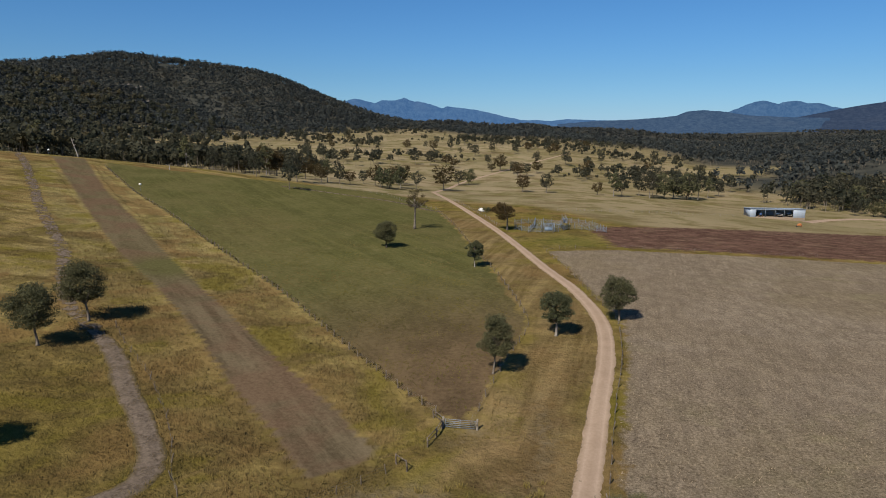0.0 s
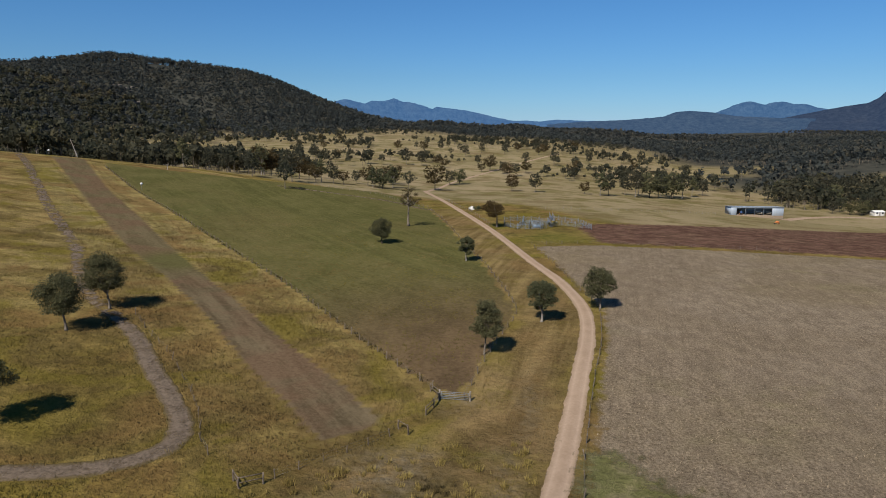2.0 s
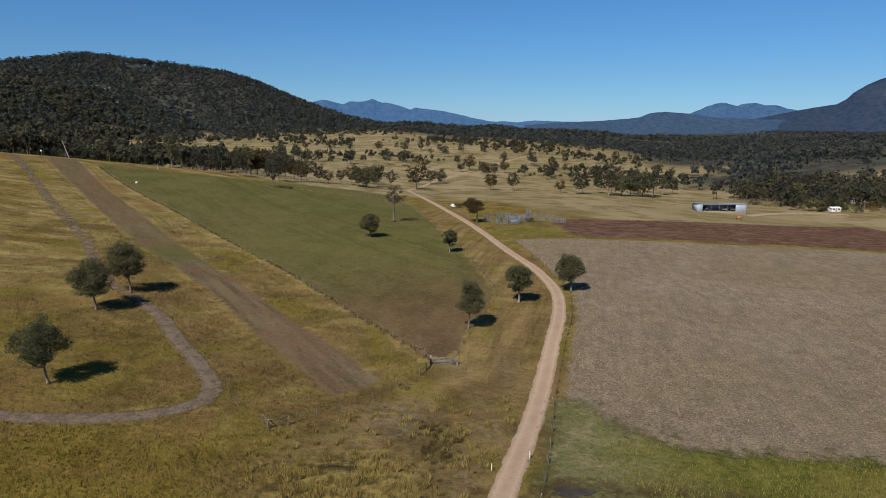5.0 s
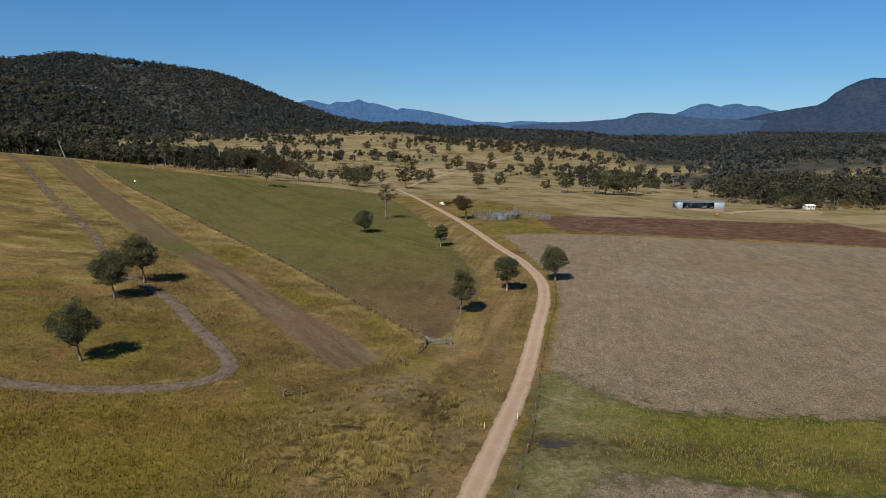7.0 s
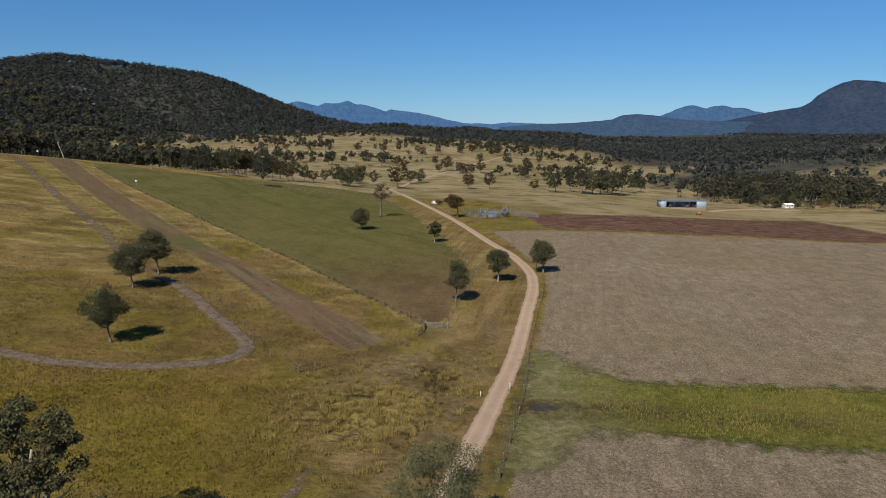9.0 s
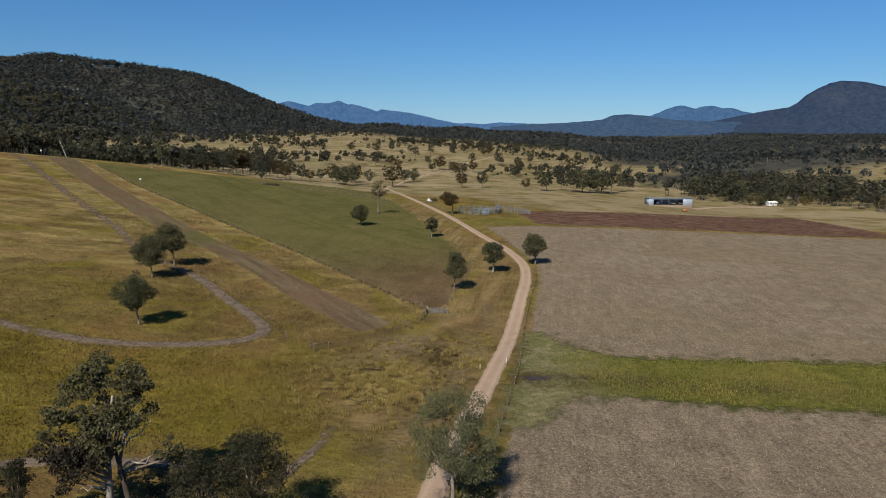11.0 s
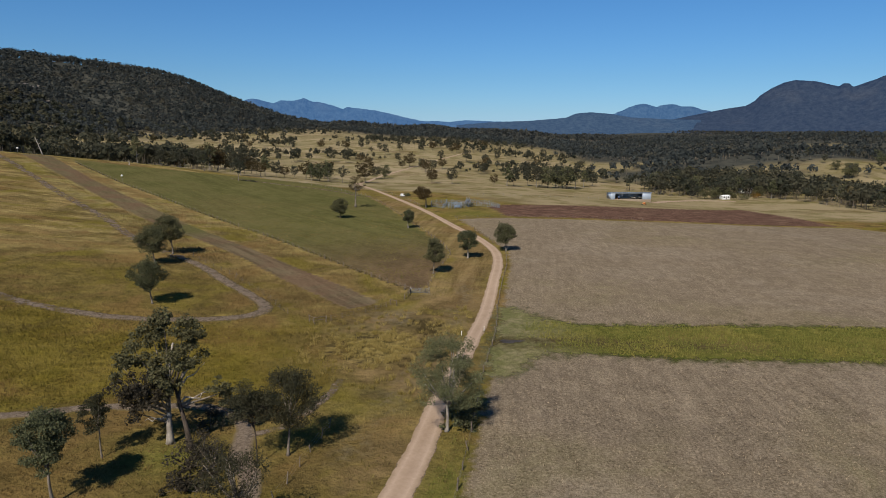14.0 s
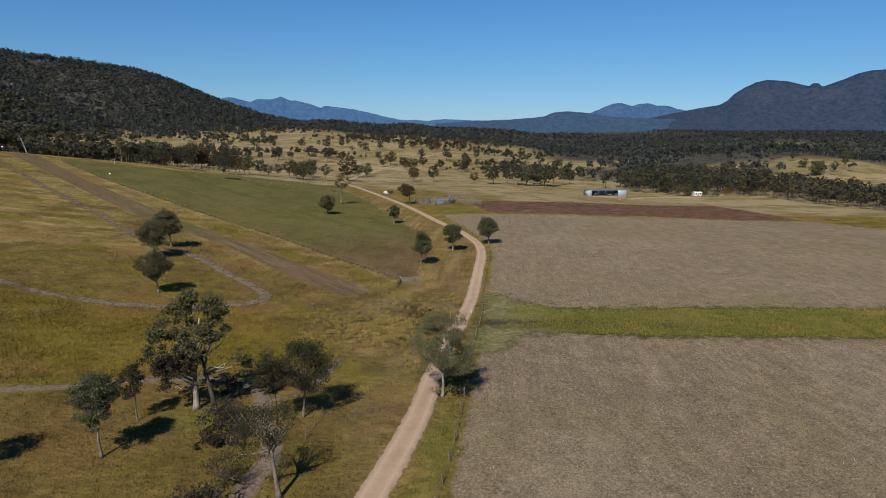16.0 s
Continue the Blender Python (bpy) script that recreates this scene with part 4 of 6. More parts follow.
build_tree("gum_tree", "lopsided dark green gum tree in the golden meadow", on(-56.0, 47.4), 9.2, 6.6, 0.22, 20, 6900, 0.22, 0.24, 28, 0.18, (-0.4, 0), LEAF_DEEP, BARK_GREY, group="meadow trees", ragged=0.5)
build_tree("gum_tree", "slim upright gum tree with a drooping crown in the meadow", on(-39.6, -16.6), 9.6, 5.6, 0.36, 21, 6900, 0.20, 0.22, 28, 0.15, (-0.4, 0.2), LEAF_GREY, BARK_GREY, group="creek trees", hang=0.6, ragged=0.4)
build_tree("gum_tree", "thin young gum tree with a sparse crown", on(-39.1, -8.4), 7.2, 3.4, 0.44, 22, 2300, 0.18, 0.24, 16, 0.09, (-0.4, 0), LEAF_DULL, BARK_GREY, group="creek trees", hang=0.6, limb_count=7)
build_tree("gum_tree", "dark dense casuarina-like tree beside the creek track", on(-20.4, -8.0), 9.9, 6.6, 0.36, 23, 7600, 0.18, 0.24, 34, 0.14, (0.5, 0.2), LEAF_DULL, BARK_GREY, 0.2, 12, "creek trees", hang=0.6)
build_tree("gum_tree", "thin dark tree with a small crown beside the creek track", on(-23.1, -10.0), 8.8, 5.0, 0.52, 24, 3600, 0.17, 0.26, 20, 0.08, (-0.6, 0.2), LEAF_DULL, BARK_DARK, 0.4, 9, "creek trees", hang=0.6)
build_tree("gum_tree", "open airy gum tree with many pale stems beside the road", on(-3.6, -2.9), 11.6, 8.8, 0.24, 25, 13500, 0.16, 0.18, 44, 0.20, (0.2, 0), LEAF_PALE, BARK_PALE, 0.8, 22, "creek trees", hang=0.5)
build_tree("gum_tree", "old leaning grey tree with twisted bare limbs by the creek", on(-20.6, -24.4), 9.4, 7.0, 0.46, 26, 3000, 0.16, 0.20, 28, 0.24, (-1.2, 0.6), LEAF_DULL, BARK_GREY, 1.0, 16, "creek trees", hang=0.7, keep=0.8)
build_tree("gum_tree", "grey-green tree with fine drooping leaves in the meadow", on(-51.5, -19.5), 8.6, 5.2, 0.30, 28, 5500, 0.18, 0.22, 24, 0.14, (-0.3, 0), LEAF_DULL, BARK_GREY, group="creek trees", hang=0.6)
build_tree("gum_tree", "grey-green tree with fine drooping leaves in the meadow", on(-58, -30), 9.4, 6.0, 0.30, 29, 5500, 0.20, 0.22, 24, 0.15, (-0.3, 0), LEAF_DULL, BARK_GREY, group="creek trees", hang=0.6)


build_tree("gum_tree", "low dark drooping tree with bare twigs by the creek", on(-26.9, -11.6), 3.4, 5.0, 0.16, 41, 900, 0.16, 0.22, 26, 0.08, (-0.3, 0), LEAF_TWIG, BARK_GREY, 0.8, 18, "creek trees", hang=0.7, keep=0.8)
build_tree("gum_tree", "low dark drooping tree with bare twigs by the creek", on(-25.3, -22.4), 3.8, 4.8, 0.16, 42, 1000, 0.16, 0.22, 26, 0.08, (-0.3, 0), LEAF_TWIG, BARK_GREY, 0.8, 18, "creek trees", hang=0.7, keep=0.8)
build_tree("gum_tree", "low twiggy dark tree beside the big old gum", on(-28.6, -8.8), 3.2, 4.4, 0.14, 43, 900, 0.16, 0.22, 22, 0.07, (-0.3, 0), LEAF_TWIG, BARK_GREY, 0.8, 16, "creek trees", hang=0.7, keep=0.8)


def old_gum(where):
    """The big old gum with two trunks, open crown masses and dead wood."""
    rng = np.random.default_rng(5)
    tree = thing("old_gum_tree", "big old gum tree with two pale trunks and dead branches", "tree", where, "creek trees")
    stems = [([(0, 0, -0.3), (0.05, 0, 1.6), (0.0, 0.2, 4.0), (0.2, 0.2, 6.2), (0.5, 0.1, 8.6), (1.0, 0.2, 11.2)], 0.34, BARK_PALE, "pale grey trunk"),
             ([(2.6, -1.3, -0.3), (2.2, -1.0, 2.2), (1.6, -0.6, 4.4), (1.2, -0.6, 6.6), (1.8, -0.4, 9.0)], 0.30, BARK_DARK, "dark leaning trunk")]
    for pts, r, mat, label in stems:
        line_ = np.array(pts)
        k = np.linspace(0, 1, 12)
        s = np.linspace(0, 1, len(pts))
        path = np.stack([np.interp(k, s, line_[:, n]) for n in range(3)], 1)
        v, f = tube_arrays(path, r * (1 + 0.7 * np.exp(-k * 10)) * (1 - 0.72 * k), 9)
        part("trunk", fast_mesh("trunk", v, f, mat, flat=False), tree, label)
    masses = [((-3.0, 0.4, 10.2), 1.7), ((-1.5, 0.8, 12.2), 1.6), ((0.2, 0.2, 13.4), 1.4), ((2.3, 0.5, 12.6), 1.7), ((3.2, 0.0, 11.2), 1.3), ((-4.4, 0.2, 8.6), 1.2),
              ((-0.6, -0.4, 9.6), 1.2), ((1.6, -0.2, 10.2), 1.1), ((-2.6, -1.0, 7.4), 1.7), ((-1.2, -1.5, 7.6), 1.6), ((-3.8, -0.8, 6.0), 1.5), ((-1.9, -1.6, 5.4), 1.6),
              ((-0.3, -1.8, 6.6), 1.3), ((-3.0, -1.2, 4.2), 1.2), ((5.2, 0.4, 6.4), 1.0), ((6.2, 0.8, 5.6), 0.8), ((-5.2, 0.4, 7.2), 0.8), ((1.0, -0.8, 8.8), 1.5), ((2.6, -0.4, 9.4), 1.2), ((0.4, -1.4, 7.4), 1.4)]
    sub, rad = [], []
    for c, r in masses:
        for _ in range(9):
            sub.append(np.array(c) + rng.normal(size=3) * r * 0.50)
            rad.append(r * (0.28 + 0.26 * rng.random()))
    low = np.repeat([8 <= n <= 13 for n in range(len(masses))], 9)
    sub, rad = np.array(sub), np.array(rad)
    v, f = leaf_cloud(rng, sub[~low], rad[~low], 13000, 0.21, 0.45)
    part("crown", fast_mesh("crown", v, f, LEAF_DEEP), tree, "dark green upper leaf masses")
    v, f = leaf_cloud(rng, sub[low], rad[low], 5000, 0.20, 0.6)
    part("lower_crown", fast_mesh("lower_crown", v, f, LEAF_TWIG), tree, "grey drooping lower leaf mass")
    for n, (c, r) in enumerate(masses):
        a = np.array([0.1, 0.1, min(c[2] * 0.55, 6.4)]) if c[0] < 3 else np.array([1.3, -0.5, 4.4])
        e = np.array(c)
        k = np.linspace(0, 1, 7)[:, None]
        mid = (a + e) / 2 + rng.normal(size=3) * 0.4 + (0, 0, -0.5)
        v, f = tube_arrays((1 - k) ** 2 * a + 2 * k * (1 - k) * mid + k * k * e, 0.17 * (1.05 - k[:, 0]), 6)
        part("limb", fast_mesh("limb", v, f, BARK_GREY, flat=False), tree)
    for a, e in (((1.6, -0.4, 7.0), (4.2, 0.2, 9.0)), ((2.0, -0.3, 7.6), (3.6, -0.6, 10.0)), ((1.4, -0.6, 5.0), (4.6, 0.6, 5.4)), ((0.2, 0, 3.2), (-2.6, -1.2, 3.0))):
        k = np.linspace(0, 1, 8)[:, None]
        pts = np.array(a) * (1 - k) + np.array(e) * k + rng.normal(size=(8, 3)) * 0.13
        v, f = tube_arrays(pts, 0.11 * (1.1 - k[:, 0]), 5)
        part("dead_branch", fast_mesh("dead_branch", v, f, BARK_DEAD, flat=False), tree, "bare bleached branch")


old_gum(on(-33.5, -5.2))


# shrubs by the creek, low and twiggy
def shrub(where, size, seed, mat, label, leaves=900):
    rng = np.random.default_rng(seed)
    ob = thing("shrub", label, "shrub", where, "creek shrubs")
    c = rng.normal(size=(14, 3)) * (size * 0.34, size * 0.34, size * 0.16) + (0, 0, size * 0.36)
    v, f = leaf_cloud(rng, c, size * (0.14 + 0.1 * rng.random(14)), leaves, 0.24, 0.1)
    part("crown", fast_mesh("crown", v, f, mat), ob)
    for p in c[:8]:
        k = np.linspace(0, 1, 5)[:, None]
        v, f = tube_arrays(k * p + np.array([0, 0, -0.1]) * (1 - k), 0.045 * (1.15 - k[:, 0]), 5)
        part("stem", fast_mesh("stem", v, f, BARK_GREY, flat=False), ob)


for n, (x, y, s) in enumerate([(-29.6, -10.6, 3.0), (-26.6, -25.6, 3.4), (-30.4, -1.6, 3.0), (-28.2, -27.5, 4.0), (-24.0, -30, 3.6), (-27.4, -14.6, 2.6), (-29.8, -14.2, 2.4),
                               (-1.9, -1.6, 3.2), (-0.9, -0.2, 3.0), (-25.8, 1.4, 2.4)]):
    shrub(on(x, y), s, 60 + n, LEAF_TWIG if n not in (7, 8) else LEAF_DEEP, "low dull green shrub with bare twigs", 480 if n not in (7, 8) else 800)

# ------------------------------------------------------------------ trees of the middle distance
protos = []
for n, (h, w, b, mat, bark, keep, cat) in enumerate([
        (11, 8.5, 0.22, LEAF_WOOD, BARK_GREY, 1, 0), (13, 9, 0.30, LEAF_WOOD, BARK_PALE, 0.85, 0), (9, 9, 0.06, LEAF_DEEP, BARK_DARK, 1, 0),
        (12, 7, 0.26, LEAF_GREY, BARK_PALE, 0.9, 0), (10, 9, 0.25, LEAF_RUST, BARK_GREY, 0.85, 0), (14, 10, 0.30, LEAF_WOOD, BARK_GREY, 0.9, 0), (7, 6, 0.15, LEAF_DEEP, BARK_GREY, 1, 0)]):
    protos.append(dict(h=h, w=w, b=b, mat=mat, bark=bark, keep=keep, seed=100 + n, ob=None))
KIND_WORDS = ["dark green gum tree in open pasture", "tall gum tree with a pale trunk", "dense dark round tree", "slender grey-green gum tree", "brownish thin-crowned gum tree",
              "tall spreading dark gum tree", "small round green tree on grass"]


def far_tree(x, y, height, kind, turn, group):
    """A copy of one of the seven kinds, scaled to its height."""
    p = protos[kind]
    if p["ob"] is None:
        p["ob"] = build_tree("tree", KIND_WORDS[kind], (0, 0, 0), p["h"], p["w"], p["b"], p["seed"], 760, 0.60, 0.26, 15, 0.2, (0.3, 0), p["mat"], p["bark"], 0.6, 4, group,
                             keep=p["keep"], limb_parts=False)
        ob = p["ob"]
    else:
        ob = copy_thing(p["ob"], Matrix.Identity(4))
        ob["group"] = group
    s = height / p["h"]
    ob.matrix_world = pose(*on(x, y, 0.2), 0, 0, turn) @ Matrix.Diagonal((s, s, s, 1))
    return ob


rng = np.random.default_rng(77)
PADDOCK_END = [(-98.6, 270.7, 13, 5), (-105, 300, 16.5, 5), (-124, 296, 13, 0), (-98, 318, 9.4, 4), (-90, 324, 10.4, 0), (-86, 330, 8, 4), (-70, 332, 11, 3), (-65, 333, 12, 2),
               (-62, 350, 11, 0), (-38.6, 360, 15.6, 4), (-34, 411, 10.3, 0), (-27.8, 420, 11.6, 2)]
PASTURE_EDGE = [(7, 375.6, 11, 4), (21, 373.6, 12, 0), (51, 378, 8.3, 4), (60, 376, 14.8, 3), (65.5, 380, 14, 0), (79, 399, 13, 0), (83, 387, 16, 1), (92.6, 392, 17, 2), (105, 414, 15.4, 0),
                (108, 399, 17.9, 2), (117, 407, 18.6, 1), (129, 428, 13, 3), (141, 445, 11.5, 0), (88, 402, 15, 5), (99, 396, 14, 0), (112, 410, 17, 5)]
FAR_PASTURE = [(-9, 532, 14.5, 4), (21, 518, 11, 4), (50, 597, 14, 0), (68, 575, 9, 4), (-16, 521, 8.3, 4), (-70, 547, 12, 0), (-83, 546, 12, 1)]
for group, rows in (("trees at the paddock's end", PADDOCK_END), ("trees along the pasture", PASTURE_EDGE), ("trees on the far pasture", FAR_PASTURE)):
    for x, y, h, kind in rows:
        far_tree(x, y, h, kind, rng.random() * 360, group)


def scatter(group, count, ok, box, kinds, low, high, apart=7.0, seed=1):
    """Trees at random places where ok() allows them."""
    rng = np.random.default_rng(seed)
    done = []
    for _ in range(count * 60):
        if len(done) >= count:
            break
        x, y = box[0] + rng.random() * (box[2] - box[0]), box[1] + rng.random() * (box[3] - box[1])
        if rng.random() > ok(x, y) or any((x - a) ** 2 + (y - b) ** 2 < apart**2 for a, b in done):
            continue
        done.append((x, y))
        far_tree(x, y, low + (high - low) * rng.random(), int(rng.choice(kinds)), rng.random() * 360, group)


HOUSE_WOOD = [(122, 404), (150, 415), (166, 420), (177, 372), (199, 364), (204, 360), (212, 360), (229, 365), (245, 356), (249, 326), (246, 296), (248, 262), (249, 232), (282, 225), (300, 300), (318, 400), (312, 480), (270, 505), (224, 500), (190, 440)]
scatter("trees on the far pasture", 74, lambda x, y: float(smooth(-260, -160, x) * (0.18 + 0.82 * (noise.noise((x * 0.015, y * 0.015, 3)) > 0.10)) * (x < 150 + (y - 480) * 0.2)), (-260, 470, 190, 900), [0, 0, 1, 4, 4, 5], 8, 14, 9, 3)
scatter("trees behind the crest", 65, lambda x, y: float((y > 300 - 0.35 * (x + 150) - 60 * smooth(-195, -216, x)) * (y < 420)), (-330, 255, -125, 430), [0, 1, 3, 5, 4], 8, 17, 5, 4)
scatter("trees at the paddock's end", 15, lambda x, y: 1.0, (-128, 322, -48, 392), [0, 0, 3, 4, 4, 5], 8, 14, 6, 14)
scatter("trees on the eastern rise", 14, lambda x, y: 1.0, (360, 455, 520, 590), [0, 2, 5], 7, 12, 22, 8)
far_tree(375, 468, 15, 2, 30.0, "trees on the eastern rise")
far_tree(381, 472, 13, 0, 70.0, "trees on the eastern rise")
scatter("trees by the farmhouse", 84, lambda x, y: float(inside(HOUSE_WOOD, np.array(x), np.array(y)) > 0), (120, 225, 400, 600), [0, 0, 1, 2, 3, 5], 9, 15, 4.5, 5)

# ------------------------------------------------------------------ woods
def clump_woods(name, label, count, ok, box, size, low, high, seed, cards=26, mat=None):
    """Far woods: every tree a ragged heap of leaf sheets over a stem."""
    rng = np.random.default_rng(seed)
    x, y = box[0] + rng.random(count) * (box[2] - box[0]), box[1] + rng.random(count) * (box[3] - box[1])
    keep = rng.random(count) < ok(x, y)
    x, y = x[keep], y[keep]
    n = len(x)
    h = low + (high - low) * rng.random(n) ** 1.3
    w = h * (0.50 + 0.25 * rng.random(n))
    z = land(x, y)
    d = rng.normal(size=(n, cards, 3))
    d /= np.linalg.norm(d, axis=2)[:, :, None]
    d[:, :, 2] = np.abs(d[:, :, 2] + 0.35) - 0.35
    rad = (0.55 + 0.5 * rng.random((n, cards)))[:, :, None]
    at = d * rad * np.stack([w / 2, w / 2, h * 0.38], 1)[:, None, :] + np.stack([x, y, z + h * 0.62], 1)[:, None, :]
    a = rng.normal(size=(n, cards, 3))
    a -= d * (a * d).sum(2)[:, :, None] * 0.7
    a /= np.linalg.norm(a, axis=2)[:, :, None]
    b = np.cross(a, d + 0.5 * rng.normal(size=d.shape))
    b /= np.linalg.norm(b, axis=2)[:, :, None]
    s = (size * (0.6 + 0.8 * rng.random((n, cards))) * (h / high)[:, None])[:, :, None]
    tri = np.stack([at + a * s, at - a * s * 0.6 + b * s * 0.85, at - a * s * 0.6 - b * s * 0.85], 2).reshape(-1, 3)
    stem_w, base = 0.16 * h / 10, np.stack([x, y, z - 0.3], 1)
    t = rng.random(n) * 6.28
    u = np.stack([np.cos(t), np.sin(t), 0 * t], 1) * stem_w[:, None]
    top = base + np.stack([0 * h, 0 * h, h * 0.75], 1)
    u2 = np.stack([-u[:, 1], u[:, 0], 0 * t], 1)
    stems = np.stack([base + u, base - u, top, base + u2, base - u2, top], 1).reshape(-1, 3)
    me = fast_mesh(name, np.vstack([tri, stems]), np.arange(len(tri) + len(stems)).reshape(-1, 3), mat or LEAF_WOOD)
    own = 0.02 + 0.98 * rng.random(n)
    mask(me, "tone", np.r_[np.repeat(own, cards * 3), np.repeat(own, 6)])
    me.materials.append(BARK_GREY)
    index = np.zeros(len(me.polygons), np.int32)
    index[len(tri) // 3:] = 1
    me.polygons.foreach_set("material_index", index)
    return tagged(new(name, me), label, "woods", kind="stuff")


def patchy(x, y, scale, seed, lo, hi):
    v = np.sin(x * scale + 1.7 * np.sin(y * scale * 0.7 + seed)) + np.sin(y * scale * 1.3 + 1.3 * np.sin(x * scale * 0.9 + 2 * seed)) + 0.6 * np.sin((x + y) * scale * 2.3 + seed)
    return smooth(lo, hi, v)


ROCK_PLACES = [(-592, 962, 15), (-523, 886, 13), (-541, 905, 9), (-624, 892, 10)]


def hill_ok(x, y):
    up = hill(x, y)
    return clip01(smooth(4, 18, up) * (0.8 + 0.2 * patchy(x, y, 0.018, 1.0, -1.4, -0.2))) * (y > 300 - 0.3 * (x + 150)) * (1 - bump(x, y, -612, 1120, 26, 40) > 0.55) * (clearings(x, y) > 0.4) * (sum(bump(x, y, a, b, r, 1.6 * r) for a, b, r in ROCK_PLACES) < 0.6)


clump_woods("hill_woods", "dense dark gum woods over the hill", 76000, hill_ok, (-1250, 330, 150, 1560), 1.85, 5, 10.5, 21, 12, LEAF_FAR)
def by_ridge(x, y):
    return np.exp(-(by_line(RIDGE[:, :2], x, y) / 16) ** 2) * smooth(45, 90, hill(x, y)) * (0.3 + 0.7 * patchy(x, y, 0.05, 3.0, -0.5, 0.6))


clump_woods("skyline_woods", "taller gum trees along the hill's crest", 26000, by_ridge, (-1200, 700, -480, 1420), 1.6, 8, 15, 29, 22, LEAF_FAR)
clump_woods("foot_woods", "dark woods along the foot of the hill", 5200, lambda x, y: smooth(430, 500, y - 0.1 * x) * smooth(-190, -400, x + 0.35 * (y - 500)) * 0.75 * (clearings(x, y) > 0.4), (-900, 380, 60, 900), 2.0, 9, 14, 22, 36)


def valley_ok(x, y):
    east = smooth(135, 215, x - 0.12 * (y - 500)) * smooth(450, 510, y)
    far = smooth(950, 1150, y) * smooth(-420, -250, x)
    gaps = patchy(x, y, 0.0085, 4.0, -1.7, -0.8)
    return clip01(np.maximum(east, far) * (0.40 + 0.60 * gaps)) * (open_pastures(x, y) < 0.5) * (hill(x, y) < 60)


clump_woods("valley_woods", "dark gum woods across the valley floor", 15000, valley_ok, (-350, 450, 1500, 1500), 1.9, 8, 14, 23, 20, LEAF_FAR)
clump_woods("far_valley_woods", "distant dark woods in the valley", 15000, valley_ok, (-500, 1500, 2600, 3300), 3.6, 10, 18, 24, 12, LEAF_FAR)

clump_woods("crest_woods", "dark gum wood behind the grassy crest", 900, lambda x, y: smooth(-120, -190, x) * ((y > 306 - 0.35 * (x + 150) - 62 * smooth(-195, -216, x)) & (y < 440)) * 1.0, (-380, 262, -110, 440), 1.3, 9, 16, 26, 60)
clump_woods("farm_woods", "dense dark trees round the farmhouse", 5000, lambda x, y: (inside(HOUSE_WOOD, x, y) > 1) * 0.8 * (np.hypot(x - 206, y - 352) > 8), (120, 225, 400, 600), 1.2, 5, 15, 27, 36)
clump_woods("pasture_scrub", "scattered low trees and bushes on the pasture", 2600, lambda x, y: patchy(x, y, 0.02, 2.5, 0.0, 1.3) * smooth(440, 520, y) * (hill(x, y) < 12), (-330, 440, 200, 1000), 1.4, 4, 11, 28, 36)

# ------------------------------------------------------------------ rock faces on the hill
M = Mat("grey_hill_rock", rough=0.9)
n = M.noise(0.35, 6, 0.75)
c = M.mix(M.ramp(n, 0.36, 0.64), (0.070, 0.066, 0.064), (0.190, 0.172, 0.158))
c = M.mix(M.ramp(M.noise(0.12, 4, 0.6), 0.52, 0.66), c, (0.075, 0.060, 0.044))
M.bump(n, 0.8, 0.6)
ROCK = M.color(c)


def boulder(seed, size):
    """A blunt, cracked block: a ball of triangles pushed in and out."""
    bm = bmesh.new()
    bmesh.ops.create_icosphere(bm, subdivisions=3, radius=1.0)
    for v in bm.verts:
        d = v.co.copy()
        v.co = d * size * (0.85 + 0.40 * noise.noise(d * 1.3 + Vector((seed, 0, 0))) + 0.16 * noise.noise(d * 3.7 + Vector((0, seed, 0))))
        v.co.z *= 0.75
    me = bpy.data.meshes.new("boulder")
    bm.to_mesh(me)
    bm.free()
    me.materials.append(ROCK)
    return me


def rock_face(x, y, r, seed):
    rng = np.random.default_rng(seed)
    root = thing("rock_outcrop", "grey bare rock outcrop among the hill's trees", "rock", on(x, y), "rock outcrops")
    for k in range(7):
        a, b = rng.normal() * r * 0.55, rng.normal() * r * 0.55
        ob = part("boulder", boulder(seed * 10 + k, r * (0.22 + 0.24 * rng.random())), root)
        ob.location = (a, b, float(land(x + a, y + b)) - root.location.z)
        ob.rotation_euler = (0, 0, rng.random() * 6)


for n, (x, y, r) in enumerate(ROCK_PLACES):
    rock_face(x, y, r, 500 + n)

# ------------------------------------------------------------------ built things
def flat_material(name, colour, rough=0.6, metal=0.0, wear=0.35, dirt=(0.10, 0.08, 0.06), scale=1.5):
    M = Mat(name, rough=rough, metal=metal, spec=0.4)
    n = M.noise(scale, 5, 0.7)
    c = M.mix(M.calc("MULTIPLY", M.ramp(n, 0.45, 0.75), wear), colour, dirt)
    M.bump(M.noise(scale * 6, 4, 0.6), 0.2, 0.01)
    return M.color(c)


TIMBER = bark_material("weathered_fence_timber", (0.085, 0.066, 0.050), (0.24, 0.195, 0.155), 6.0)
TIMBER_PALE = bark_material("silvered_fence_timber", (0.15, 0.13, 0.105), (0.34, 0.30, 0.255), 6.0)
TIMBER_MID = bark_material("grey_brown_fence_timber", (0.10, 0.080, 0.060), (0.27, 0.225, 0.18), 6.0)
WIRE = flat_material("fence_wire", (0.22, 0.21, 0.20), 0.5, 0.8)
STEEL = flat_material("galvanised_steel", (0.18, 0.21, 0.25), 0.55, 0.2)
STEEL_BLUE = flat_material("blue_painted_steel", (0.16, 0.25, 0.36), 0.55, 0.1)
CLADDING = flat_material("pale_blue_sheet_metal", (0.36, 0.43, 0.52), 0.45, 0.1, 0.2)
